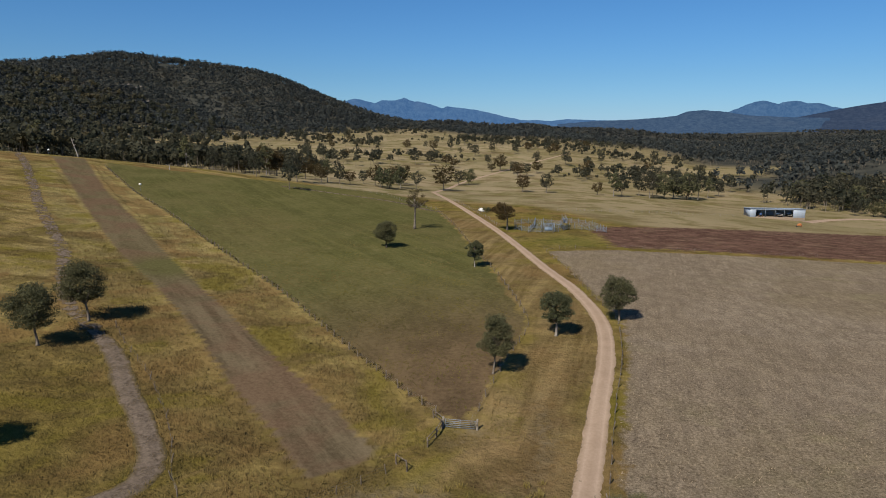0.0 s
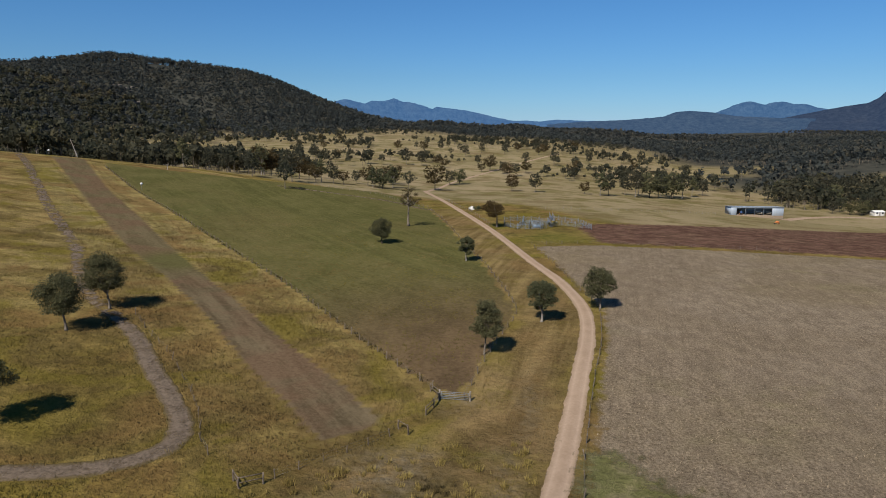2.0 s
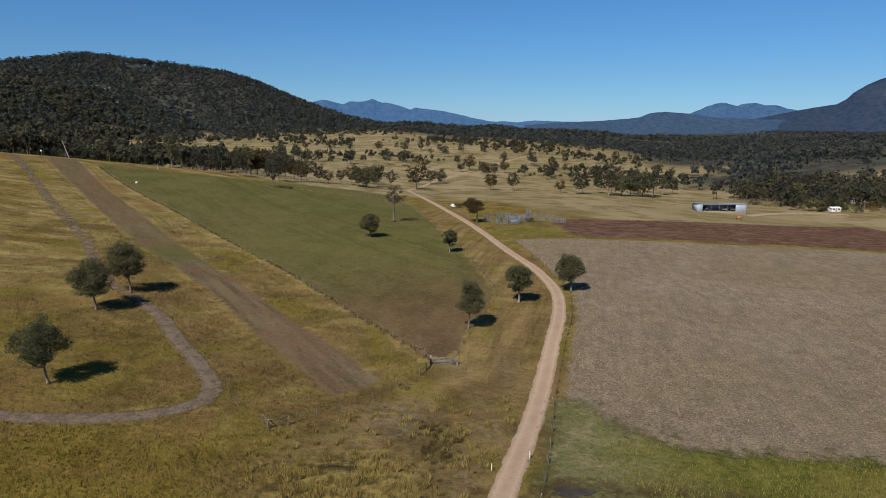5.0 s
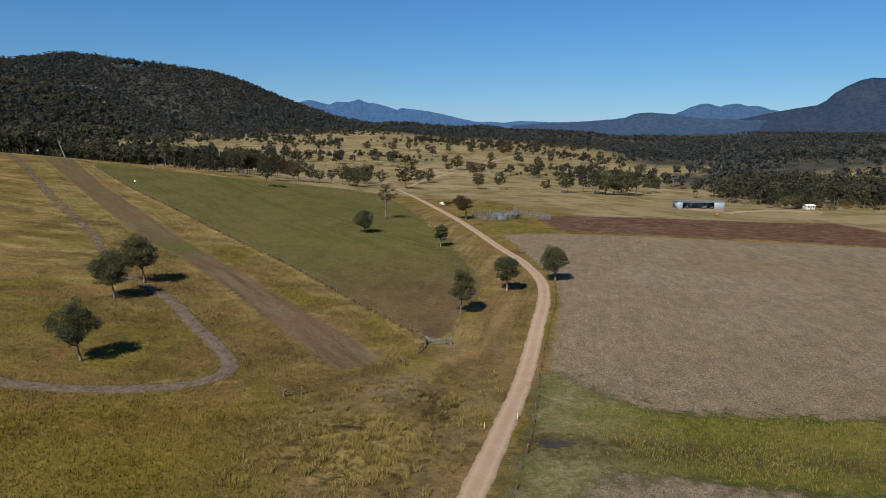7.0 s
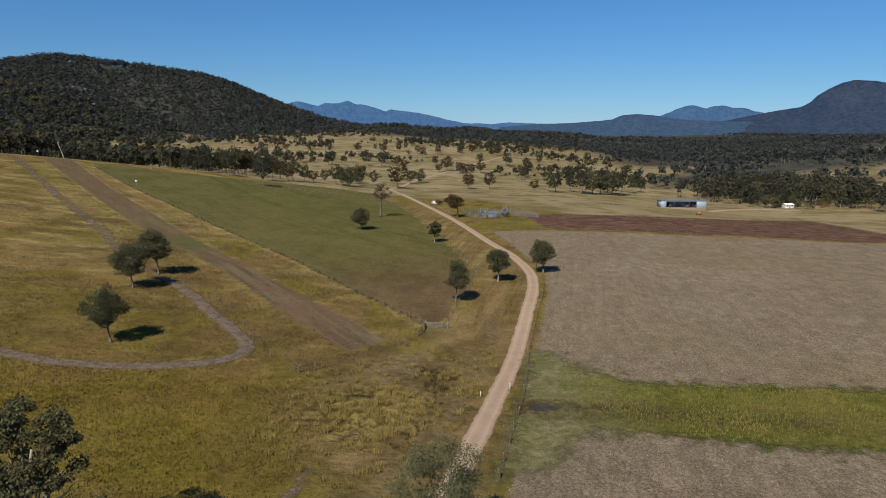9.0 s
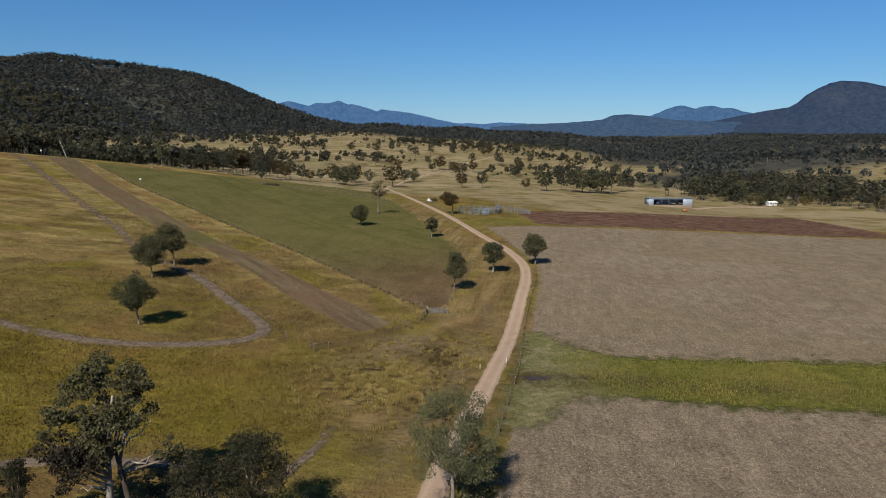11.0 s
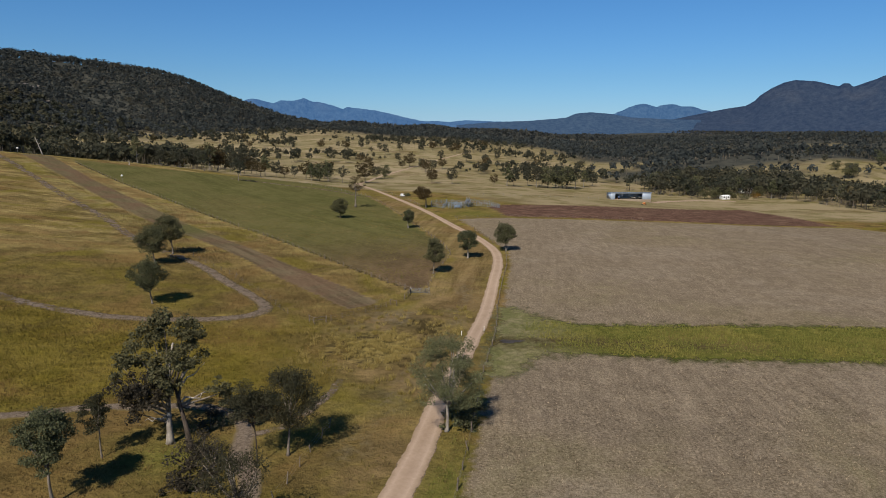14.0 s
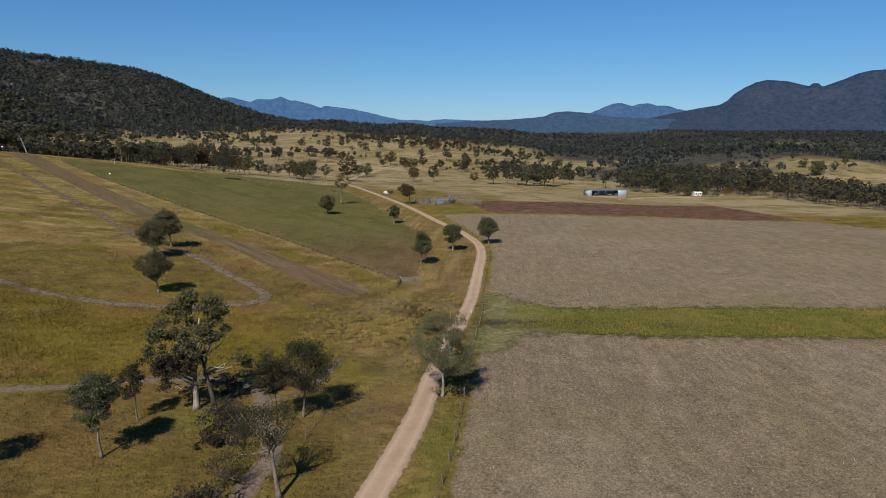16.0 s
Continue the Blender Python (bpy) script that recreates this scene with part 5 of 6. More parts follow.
ROOFING = flat_material("zinc_roof_sheet", (0.38, 0.44, 0.51), 0.45, 0.1, 0.25)
WHITE = flat_material("white_paint", (0.80, 0.80, 0.78), 0.5, 0.0, 0.15)
ORANGE = flat_material("orange_machine_paint", (0.72, 0.22, 0.03), 0.5)
RUBBER = flat_material("black_rubber", (0.03, 0.03, 0.03), 0.8)
GLASS_DARK = flat_material("tinted_glass", (0.03, 0.04, 0.05), 0.08, 0.0, 0.1)
TRACTOR = flat_material("blue_machine_paint", (0.05, 0.12, 0.30), 0.45)
EARTH = flat_material("packed_earth_floor", (0.25, 0.19, 0.13), 0.95, 0.0, 0.5)
RED_TIN = flat_material("grey_house_roof", (0.35, 0.34, 0.33), 0.6)
MUD = flat_material("dark_wet_mud", (0.026, 0.021, 0.017), 0.8, 0.0, 0.45, (0.13, 0.10, 0.075), 0.5)
CONCRETE = flat_material("weathered_concrete", (0.42, 0.39, 0.35), 0.85)


def box_arrays(size, at=(0, 0, 0), bevel=0.0, turn=None):
    """A box with cut edges, centred at a place, as verts and triangles."""
    bm = bmesh.new()
    bmesh.ops.create_cube(bm, size=1.0)
    bmesh.ops.scale(bm, vec=size, verts=bm.verts)
    if bevel:
        bmesh.ops.bevel(bm, geom=bm.edges[:], offset=bevel, segments=1, affect="EDGES")
    bmesh.ops.triangulate(bm, faces=bm.faces[:])
    bm.verts.ensure_lookup_table()
    v = np.array([q.co[:] for q in bm.verts])
    f = np.array([[q.index for q in t.verts] for t in bm.faces])
    bm.free()
    if turn is not None:
        v = v @ np.array(turn.to_3x3()).T
    return v + np.array(at, float), f


def box_part(name, size, at, material, parent, label="", bevel=0.02, turn=None):
    v, f = box_arrays(size, at, bevel, turn)
    return part(name, fast_mesh(name, v, f, material), parent, label)


def rod_part(name, a, b, r, material, parent, label="", sides=8):
    v, f = tube_arrays(np.linspace(a, b, 2), [r, r], sides)
    return part(name, fast_mesh(name, v, f, material, flat=sides < 7), parent, label)


def split_post(height, r, seed):
    """A rough split post, a little bent and flat on top."""
    rng = np.random.default_rng(seed)
    k = np.linspace(0, 1, 5)
    pts = np.stack([0.03 * rng.normal(size=5), 0.03 * rng.normal(size=5), -0.4 + k * (height + 0.4)], 1)
    return tube_arrays(pts, r * (1.08 - 0.16 * k), 6)


def fence(name, label, line_, gap, height, r, timber, wires, seed, lean=4.0):
    """A wire fence: every post is a part, and every wire a part that runs from post to post."""
    rng = np.random.default_rng(seed)
    c = along(line_, 0.25)
    s = np.r_[0, np.cumsum(np.hypot(*np.diff(c, axis=0).T))]
    at = np.arange(0, s[-1], gap) + rng.normal(size=len(np.arange(0, s[-1], gap))) * 0.15
    p = np.stack([np.interp(at, s, c[:, n]) for n in (0, 1)], 1)
    z = land(p[:, 0], p[:, 1])
    root = thing(name, label, "fence", (*p[0], z[0]), "fences")
    meshes = []
    for n in range(5):
        v, f = split_post(height * (0.9 + 0.06 * n), r * (0.85 + 0.08 * n), seed * 10 + n)
        meshes.append(fast_mesh("post", v, f, timber, flat=False))
    for (x, y), zz in zip(p, z):
        ob = new("post", meshes[int(rng.integers(5))])
        ob.parent = root
        ob.matrix_local = Matrix.Translation((x - p[0, 0], y - p[0, 1], zz - z[0])) @ pose(0, 0, 0, rng.normal() * lean, rng.normal() * lean, rng.random() * 360)
    for w in range(wires):
        h = height * (0.25 + 0.68 * w / max(1, wires - 1))
        pts = np.column_stack([p[:, 0] - p[0, 0], p[:, 1] - p[0, 1], z - z[0] + h])
        v, f = tube_arrays(pts, np.full(len(pts), 0.007), 3)
        part("wire", fast_mesh("wire", v, f, WIRE), root)
    return root


fence("fence", "weathered split-post wire fence along the airstrip", FENCE_STRIP, 3.0, 1.15, 0.075, TIMBER_MID, 4, 31)
fence("fence", "old wire fence with leaning posts round the green paddock", FENCE_PADDOCK, 4.2, 1.15, 0.08, TIMBER, 4, 32, 6)
fence("fence", "wire fence of dark posts between road and stubble field", FENCE_FIELD, 4.0, 1.15, 0.07, TIMBER, 4, 33, 6)
fence("fence", "low wire fence along the stubble field's far edge", [(9.5, 174.5), (28, 181.3), (46, 182.4), (64, 183.2), (90, 185.5)], 5.0, 1.1, 0.055, TIMBER, 3, 40)
fence("fence", "low wire fence with pale posts at the pasture's edge", [(20, 268), (45, 276), (80, 292), (108, 306)], 4.0, 1.2, 0.07, TIMBER_PALE, 4, 34)
fence("fence", "pale wire fence beside the upper road", [(-4, 214), (-10, 240), (-18, 268), (-28, 304)], 3.6, 1.2, 0.07, TIMBER_PALE, 4, 35)
fence("fence", "pale wire fence at the paddock's far corner", [(-31, 257), (-47, 276), (-62, 297), (-95, 300)], 3.6, 1.2, 0.08, TIMBER_PALE, 4, 36)
fence("fence", "old wire fence half hidden in golden grass by the stony track", [(-60.5, 84), (-54, 77), (-46, 69), (-37.5, 58), (-33, 50), (-29, 45)], 3.4, 1.1, 0.06, TIMBER, 3, 37, 8)
fence("fence", "short wire fence closing the airstrip's lower end", [(-22.6, 44), (-17, 50.5), (-11.4, 57)], 3.0, 1.0, 0.06, TIMBER, 3, 38, 6)
fence("fence", "low old wire fence across the grass below the creek trees", [(-22, -25), (-19.5, -13.4), (-17.7, -5), (-16.4, 1)], 3.0, 1.1, 0.06, TIMBER, 3, 39, 8)


def rails(root, a, b, count, low, high, r, material, name="rail"):
    for k in np.linspace(low, high, count):
        rod_part(name, np.array(a) + (0, 0, k), np.array(b) + (0, 0, k), r, material, root, "", 6)


def farm_gate(where, away, width, height):
    """An open steel gate of five rails with two stiles and a brace, hung between two posts."""
    root = thing("farm_gate", "closed grey steel farm gate of five rails", "gate", where, turn=math.degrees(math.atan2(away[1], away[0])))
    for x in (-0.25, width + 0.25):
        v, f = split_post(1.45, 0.14, int(x * 10) + 40)
        part("post", fast_mesh("post", v + (x, 0, 0), f, TIMBER_PALE, flat=False), root, "silvered timber gate post")
    for k in range(5):
        rod_part("rail", (0, 0, 0.2 + k * 0.24), (width, 0, 0.2 + k * 0.24), 0.035, STEEL, root)
    for x in (0, width / 2, width):
        rod_part("stile", (x, 0, 0.17), (x, 0, 1.2), 0.035, STEEL, root)
    rod_part("brace", (0, 0.03, 0.2), (width / 2, 0.03, 1.16), 0.025, STEEL, root)
    return root


farm_gate(on(-7.5, 66.3), (4.1, -0.3), 3.6, 1.2)


def timber_frame(name, label, ends, height, seed, extra=True):
    """A strainer of stout timber posts with rails between them."""
    x0, y0 = ends[0]
    z0 = float(land(x0, y0))
    root = thing(name, label, "fence frame", (x0, y0, z0), "fence frames")
    pts = [(x - x0, y - y0, float(land(x, y)) - z0) for x, y in ends]
    for n, p in enumerate(pts):
        v, f = split_post(height, 0.10, seed + n)
        part("post", fast_mesh("post", v + np.array(p), f, TIMBER, flat=False), root)
    for a, b in zip(pts[:-1], pts[1:]):
        for k in ((0.92, 0.5) if extra else (0.92,)):
            rod_part("rail", np.array(a) + (0, 0, height * k), np.array(b) + (0, 0, height * k), 0.055, TIMBER, root, "", 7)
    return root


timber_frame("strainer_frame", "grey timber strainer panel beside the gate", [(-9.2, 68.4), (-7.8, 66.5)], 1.3, 50)
timber_frame("strainer_frame", "leaning timber fence panel below the gate", [(-7.9, 66.0), (-8.3, 64.0), (-9.1, 61.7)], 1.2, 54)
timber_frame("strainer_frame", "weathered timber end frame of a fence", [(-11.9, 57.6), (-10.6, 56.4)], 1.25, 58, False)
timber_frame("strainer_frame", "dark timber corner frame in long grass", [(-26.2, 42.9), (-25.2, 41.6), (-23.2, 43.0)], 1.25, 62)


def guide_post(x, y):
    root = thing("guide_post", "white roadside guide post with a red reflector", "post", on(x, y), "guide posts")
    v, f = box_arrays((0.09, 0.035, 1.0), (0, 0, 0.40), 0.01)
    part("stake", fast_mesh("stake", v, f, WHITE), root)
    v, f = box_arrays((0.07, 0.012, 0.10), (0, -0.024, 0.76), 0.003)
    part("reflector", fast_mesh("reflector", v, f, ORANGE), root, "small red reflector")


guide_post(1.0, 34.0)
guide_post(5.2, 37.0)


def marker(x, y, label):
    root = thing("strip_marker", label, "marker", on(x, y), "airstrip markers")
    rod_part("pole", (0, 0, -0.3), (0, 0, 2.3), 0.04, STEEL, root)
    k = np.linspace(0, math.pi, 9)
    v, f = tube_arrays(np.column_stack([0.0 * k, 0.0 * k, 2.6 - 0.42 * np.cos(k)]), 0.06 + 0.40 * np.sin(k), 12)
    part("drum", fast_mesh("drum", v, f, WHITE, flat=False), root, "white rounded drum")


marker(-130.8, 208.2, "white round airstrip marker on a thin pole")
marker(-201.0, 256.0, "white airstrip marker standing on the crest")


def dead_tree(x, y, height, seed, label, lean):
    rng = np.random.default_rng(seed)
    root = thing("dead_tree", label, "tree", on(x, y), "dead trees")
    k = np.linspace(0, 1, 9)
    path = np.stack([lean * k * height, 0.02 * np.sin(6 * k), -0.3 + k * (height + 0.3)], 1) + 0.1 * rng.normal(size=(9, 3)) * k[:, None]
    v, f = tube_arrays(path, 0.30 * (1 - 0.75 * k), 7)
    part("trunk", fast_mesh("trunk", v, f, BARK_DEAD, flat=False), root)
    for n in range(5):
        a = path[3 + n]
        e = a + np.array([rng.normal() * 1.1, rng.normal() * 0.8, 0.8 + rng.random() * 1.2])
        q = np.linspace(0, 1, 5)[:, None]
        v, f = tube_arrays(a * (1 - q) + e * q + 0.06 * rng.normal(size=(5, 3)), 0.10 * (1.05 - q[:, 0]), 5)
        part("dead_branch", fast_mesh("dead_branch", v, f, BARK_DEAD, flat=False), root)


dead_tree(-196, 268, 8.5, 81, "bleached leaning dead tree at the wood's edge", -0.32)
dead_tree(-154, 270, 2.4, 82, "white dead stump at the paddock's end", 0.1)


# ------------------------------------------------------------------ cattle yards
cattle_yard = thing("cattle_yard", "grey and blue steel cattle yards with railed pens", "cattle yard", on(1.5, 209))
YARD_AT = np.array(on(1.5, 209))


def yard_run(points, gap=3.0, rails_=6, height=1.75, material=None):
    """Panels of six rails between square posts, from corner to corner."""
    material = material or STEEL
    for a, b in zip(points[:-1], points[1:]):
        a, b = np.array(a, float), np.array(b, float)
        n = max(1, round(float(np.hypot(*(b - a))) / gap))
        turn = pose(0, 0, 0, 0, 0, math.degrees(math.atan2(*(b - a)[::-1])))
        for i in range(n):
            p, q = a + (b - a) * i / n, a + (b - a) * (i + 1) / n
            at, w = np.array(on(*p)) - YARD_AT, float(np.hypot(*(q - p)))
            box_part("post", (0.12, 0.12, height + 0.65), at + (0, 0, (height + 0.25) / 2), STEEL, cattle_yard, "", 0.015, turn)
            bars = [box_arrays((w, 0.05, 0.065), (0, 0, 0.35 + k * (height - 0.4) / (rails_ - 1)), 0.012, turn) for k in range(rails_)]
            v, f = join(bars)
            part("panel", fast_mesh("panel", v + at + (*((q - p) / 2), 0), f, material), cattle_yard, "" if material is STEEL else "blue steel panel")


yard_run([(1.5, 209), (6, 204), (14, 205), (18, 211), (17.5, 222), (9, 226), (1.5, 221), (1.5, 209)])
yard_run([(18, 211), (22, 216), (29, 212), (32, 210.5), (29, 224), (20, 231), (17.5, 222)])
yard_run([(6, 204), (8, 214), (9, 226)], material=STEEL_BLUE)
yard_run([(8, 214), (17.8, 215)], material=STEEL_BLUE)
yard_run([(10, 205), (10.6, 214), (15, 214), (14.6, 206)], 2.4, height=1.9, material=STEEL_BLUE)


def crush(x, y, turn):
    """The cattle crush: a cage of bars with a headgate and sheeted sides."""
    root = thing("cattle_crush", "blue steel cattle crush with sheeted sides", "cattle crush", on(x, y), turn=turn)
    for sx in (0, 1.3, 2.6):
        for sy in (-0.45, 0.45):
            box_part("post", (0.1, 0.1, 2.3), (sx, sy, 1.05), STEEL, root, "", 0.012)
        box_part("crossbar", (0.1, 1.0, 0.1), (sx, 0, 2.2), STEEL, root, "", 0.012)
    for sy in (-0.45, 0.45):
        box_part("side_sheet", (2.6, 0.03, 0.9), (1.3, sy, 0.55), STEEL_BLUE, root, "blue side sheet", 0.008)
        for k in (1.2, 1.55, 1.9):
            box_part("rail", (2.6, 0.05, 0.07), (1.3, sy, k), STEEL, root, "", 0.01)
    box_part("headgate", (0.06, 0.8, 1.8), (2.66, 0, 1.0), STEEL_BLUE, root, "", 0.01)


crush(11.5, 209.5, 10)


def loading_ramp(x, y, turn):
    root = thing("loading_ramp", "grey steel loading ramp with railed sides", "ramp", on(x, y), turn=turn)
    tilt = pose(0, 0, 0, 0, -16, 0)
    box_part("deck", (4.2, 1.1, 0.08), (2.0, 0, 0.62), STEEL, root, "", 0.01, tilt)
    for sy in (-0.55, 0.55):
        for k in range(4):
            box_part("rail", (4.2, 0.05, 0.07), (2.0, sy, 0.95 + 0.35 * k), STEEL, root, "", 0.01, tilt)
        for sx in (0.2, 2.0, 3.9):
            box_part("post", (0.09, 0.09, 2.0 + 0.28 * sx), (sx, sy, (2.0 + 0.28 * sx) / 2 - 0.1), STEEL, root, "", 0.01)


loading_ramp(20.2, 229.0, 100)


# ------------------------------------------------------------------ machinery shed
def wheel(root, at, r, w, rim=STEEL):
    v, f = tube_arrays([(0, -w / 2, 0), (0, -w * 0.4, 0), (0, w * 0.4, 0), (0, w / 2, 0)], [r * 0.86, r, r, r * 0.86], 16)
    tyre = part("wheel", fast_mesh("wheel", v + np.array(at), f, RUBBER, flat=False), root, "black tyre")
    v, f = tube_arrays([(0, -w * 0.53, 0), (0, w * 0.53, 0)], [r * 0.5, r * 0.5], 12)
    part("rim", fast_mesh("rim", v + np.array(at), f, rim), tyre)


def corrugated(width, depth, ribs, lift=0.03):
    """A ribbed sheet in its own plane, as verts and triangles."""
    n = ribs * 2 + 1
    xs = np.linspace(0, width, n)
    zs = np.where(np.arange(n) % 2, lift, 0.0)
    verts = np.array([(x, y, z + t) for t in (0, -0.02) for y in (0, depth) for x, z in zip(xs, zs)])
    faces = []
    for i in range(n - 1):
        faces += [(i, i + 1, n + i + 1), (i, n + i + 1, n + i), (2 * n + i, 3 * n + i, 3 * n + i + 1), (2 * n + i, 3 * n + i + 1, 2 * n + i + 1)]
    return verts, np.array(faces)


def shed(where, turn):
    root = thing("machinery_shed", "long pale blue metal machinery shed with open bays", "shed", where, turn=turn)
    long_, deep, front, back = 25.0, 8.5, 4.2, 3.5
    box_part("floor_slab", (long_ + 0.2, deep + 0.2, 5.0), (long_ / 2, deep / 2, -2.46), EARTH, root, "packed earth floor", 0.05)
    box_part("back_wall", (long_, 0.08, back), (long_ / 2, deep, back / 2), CLADDING, root, "", 0.01)
    for x, name in ((0.0, "end_wall"), (long_, "end_wall")):
        verts = np.array([(x - 0.04, 0, 0), (x - 0.04, deep, 0), (x - 0.04, deep, back), (x - 0.04, 0, front), (x + 0.04, 0, 0), (x + 0.04, deep, 0), (x + 0.04, deep, back), (x + 0.04, 0, front)])
        faces = np.array([(0, 1, 2), (0, 2, 3), (4, 6, 5), (4, 7, 6), (0, 4, 5), (0, 5, 1), (1, 5, 6), (1, 6, 2), (2, 6, 7), (2, 7, 3), (3, 7, 4), (3, 4, 0)])
        part(name, fast_mesh(name, verts, faces, CLADDING), root)
    box_part("front_bay", (5.4, 0.08, front - 0.5), (long_ - 2.7, 0.0, (front - 0.5) / 2), CLADDING, root, "closed sheet-metal bay", 0.01)
    box_part("front_return", (2.6, 0.08, front - 0.5), (1.3, 0.0, (front - 0.5) / 2), CLADDING, root, "closed sheet-metal bay", 0.01)
    box_part("fascia", (long_ + 0.3, 0.12, 0.55), (long_ / 2, -0.06, front - 0.28), CLADDING, root, "", 0.01)
    for x in (2.6, 7.0, 11.4, 15.6, 19.7):
        box_part("post", (0.22, 0.22, front), (x, 0.12, front / 2), STEEL, root, "", 0.02)
    v, f = corrugated(long_ + 0.8, math.hypot(deep + 0.8, front - back) , 60, 0.05)
    ang = math.atan2(back - front, deep)
    rot = np.array(Matrix.Rotation(ang, 3, "X"))
    part("roof", fast_mesh("roof", v @ rot.T + (-0.4, -0.4, front + 0.08), f, ROOFING), root, "zinc corrugated roof")
    for x in (2.6, 7.0, 11.4, 15.6, 19.7):
        box_part("rafter", (0.12, deep, 0.2), (x, deep / 2, (front + back) / 2 - 0.2), STEEL, root, "", 0.02, pose(0, 0, 0, math.degrees(ang), 0, 0))
    return root


SHED_AT = (114.3, 311.4, float(land(114.3, 311.4)))
SHED_TURN = 0.0
shed(SHED_AT, SHED_TURN)


def in_shed(x, y, z=0.06):
    c, s = math.cos(radians(SHED_TURN)), math.sin(radians(SHED_TURN))
    return (SHED_AT[0] + c * x - s * y, SHED_AT[1] + s * x + c * y, SHED_AT[2] + z)


def tractor(where, turn):
    root = thing("tractor", "blue farm tractor parked in the shed", "tractor", where, turn=turn)
    box_part("bonnet", (1.7, 0.8, 0.75), (1.1, 0, 1.2), TRACTOR, root, "", 0.10)
    box_part("chassis", (3.0, 0.5, 0.4), (0.4, 0, 0.75), RUBBER, root, "", 0.05)
    box_part("cab", (1.4, 1.4, 1.4), (-0.5, 0, 1.9), GLASS_DARK, root, "dark glazed cab", 0.08)
    box_part("cab_roof", (1.6, 1.6, 0.14), (-0.5, 0, 2.66), TRACTOR, root, "", 0.05)
    for sy in (-0.85, 0.85):
        wheel(root, (-0.6, sy, 0.85), 0.85, 0.45, ORANGE)
        wheel(root, (1.5, sy * 0.85, 0.5), 0.5, 0.3, ORANGE)


tractor(in_shed(5.2, 3.0), SHED_TURN - 80)


def flat_trailer(where, turn):
    root = thing("farm_trailer", "low white farm trailer parked in the shed", "trailer", where, turn=turn)
    box_part("deck", (3.6, 1.8, 0.15), (0, 0, 0.8), TIMBER_PALE, root, "", 0.02)
    box_part("headboard", (0.08, 1.8, 0.7), (1.76, 0, 1.2), WHITE, root, "", 0.02)
    box_part("side_board", (3.6, 0.06, 0.4), (0, -0.9, 1.05), WHITE, root, "", 0.02)
    box_part("drawbar", (1.5, 0.12, 0.12), (2.5, 0, 0.7), STEEL, root, "", 0.02)
    for sy in (-0.85, 0.85):
        wheel(root, (-0.4, sy, 0.4), 0.4, 0.22)


flat_trailer(in_shed(14.4, 2.6), SHED_TURN + 90)
flat_trailer(in_shed(19.2, 3.2), SHED_TURN + 75)


def implement(where, turn):
    root = thing("farm_implement", "small orange farm implement standing on the grass", "implement", where, turn=turn)
    box_part("frame", (2.6, 0.25, 0.22), (0, 0, 0.75), ORANGE, root, "", 0.03)
    box_part("hopper", (1.6, 0.8, 0.6), (0.3, 0.1, 1.1), ORANGE, root, "", 0.12)
    box_part("drawbar", (0.15, 1.5, 0.15), (0.0, -0.8, 0.6), ORANGE, root, "", 0.02)
    for x in (-1.2, -0.4, 0.4, 1.2):
        rod_part("tine", (x, 0.15, 0.7), (x, 0.35, 0.02), 0.04, STEEL, root)
    for sx in (-1.35, 1.35):
        v, f = tube_arrays([(-0.1, 0, 0), (0.1, 0, 0)], [0.38, 0.38], 14)
        part("wheel", fast_mesh("wheel", v + np.array((sx, 0, 0.38)), f, RUBBER), root)


implement(on(123.0, 279.0), 25)


def ute(where, turn):
    """A parked white pick-up with a tray."""
    root = thing("pickup_truck", "white farm pick-up parked beside the road", "car", where, turn=turn, size=0.82)
    prof = np.array([(-2.4, 0.45), (2.45, 0.45), (2.5, 0.85), (1.35, 1.05), (0.75, 1.75), (-0.35, 1.8), (-0.55, 1.0), (-2.4, 0.95)])
    n = len(prof)
    verts = np.array([(x, s * 0.88 * (0.86 if z > 1.2 else 1), z) for s in (-1, 1) for x, z in prof])
    faces = [tuple(range(n))[::-1], tuple(range(n, 2 * n))] + [(i, (i + 1) % n, n + (i + 1) % n, n + i) for i in range(n)]
    me = mesh("body", verts, faces, WHITE)
    body = part("body", me, root)
    box_part("windscreen", (0.06, 1.36, 0.62), (1.10, 0, 1.40), GLASS_DARK, body, "", 0.01, pose(0, 0, 0, 0, -40, 0))
    for sy in (-0.83, 0.83):
        box_part("side_window", (0.75, 0.04, 0.42), (0.2, sy, 1.42), GLASS_DARK, body, "", 0.01)
        box_part("tray_side", (1.9, 0.05, 0.3), (-1.45, sy, 1.12), WHITE, root, "", 0.01)
        for sx in (-1.5, 1.6):
            wheel(root, (sx, sy, 0.37), 0.37, 0.22)
        box_part("headlight", (0.05, 0.28, 0.16), (2.5, sy * 0.75, 0.78), GLASS_DARK, body, "", 0.01)
    box_part("bumper", (0.14, 1.7, 0.2), (2.52, 0, 0.5), RUBBER, body, "", 0.03)
    box_part("tailgate", (0.05, 1.66, 0.3), (-2.4, 0, 1.12), WHITE, root, "", 0.01)


ute(on(-12.2, 258.0), 108)


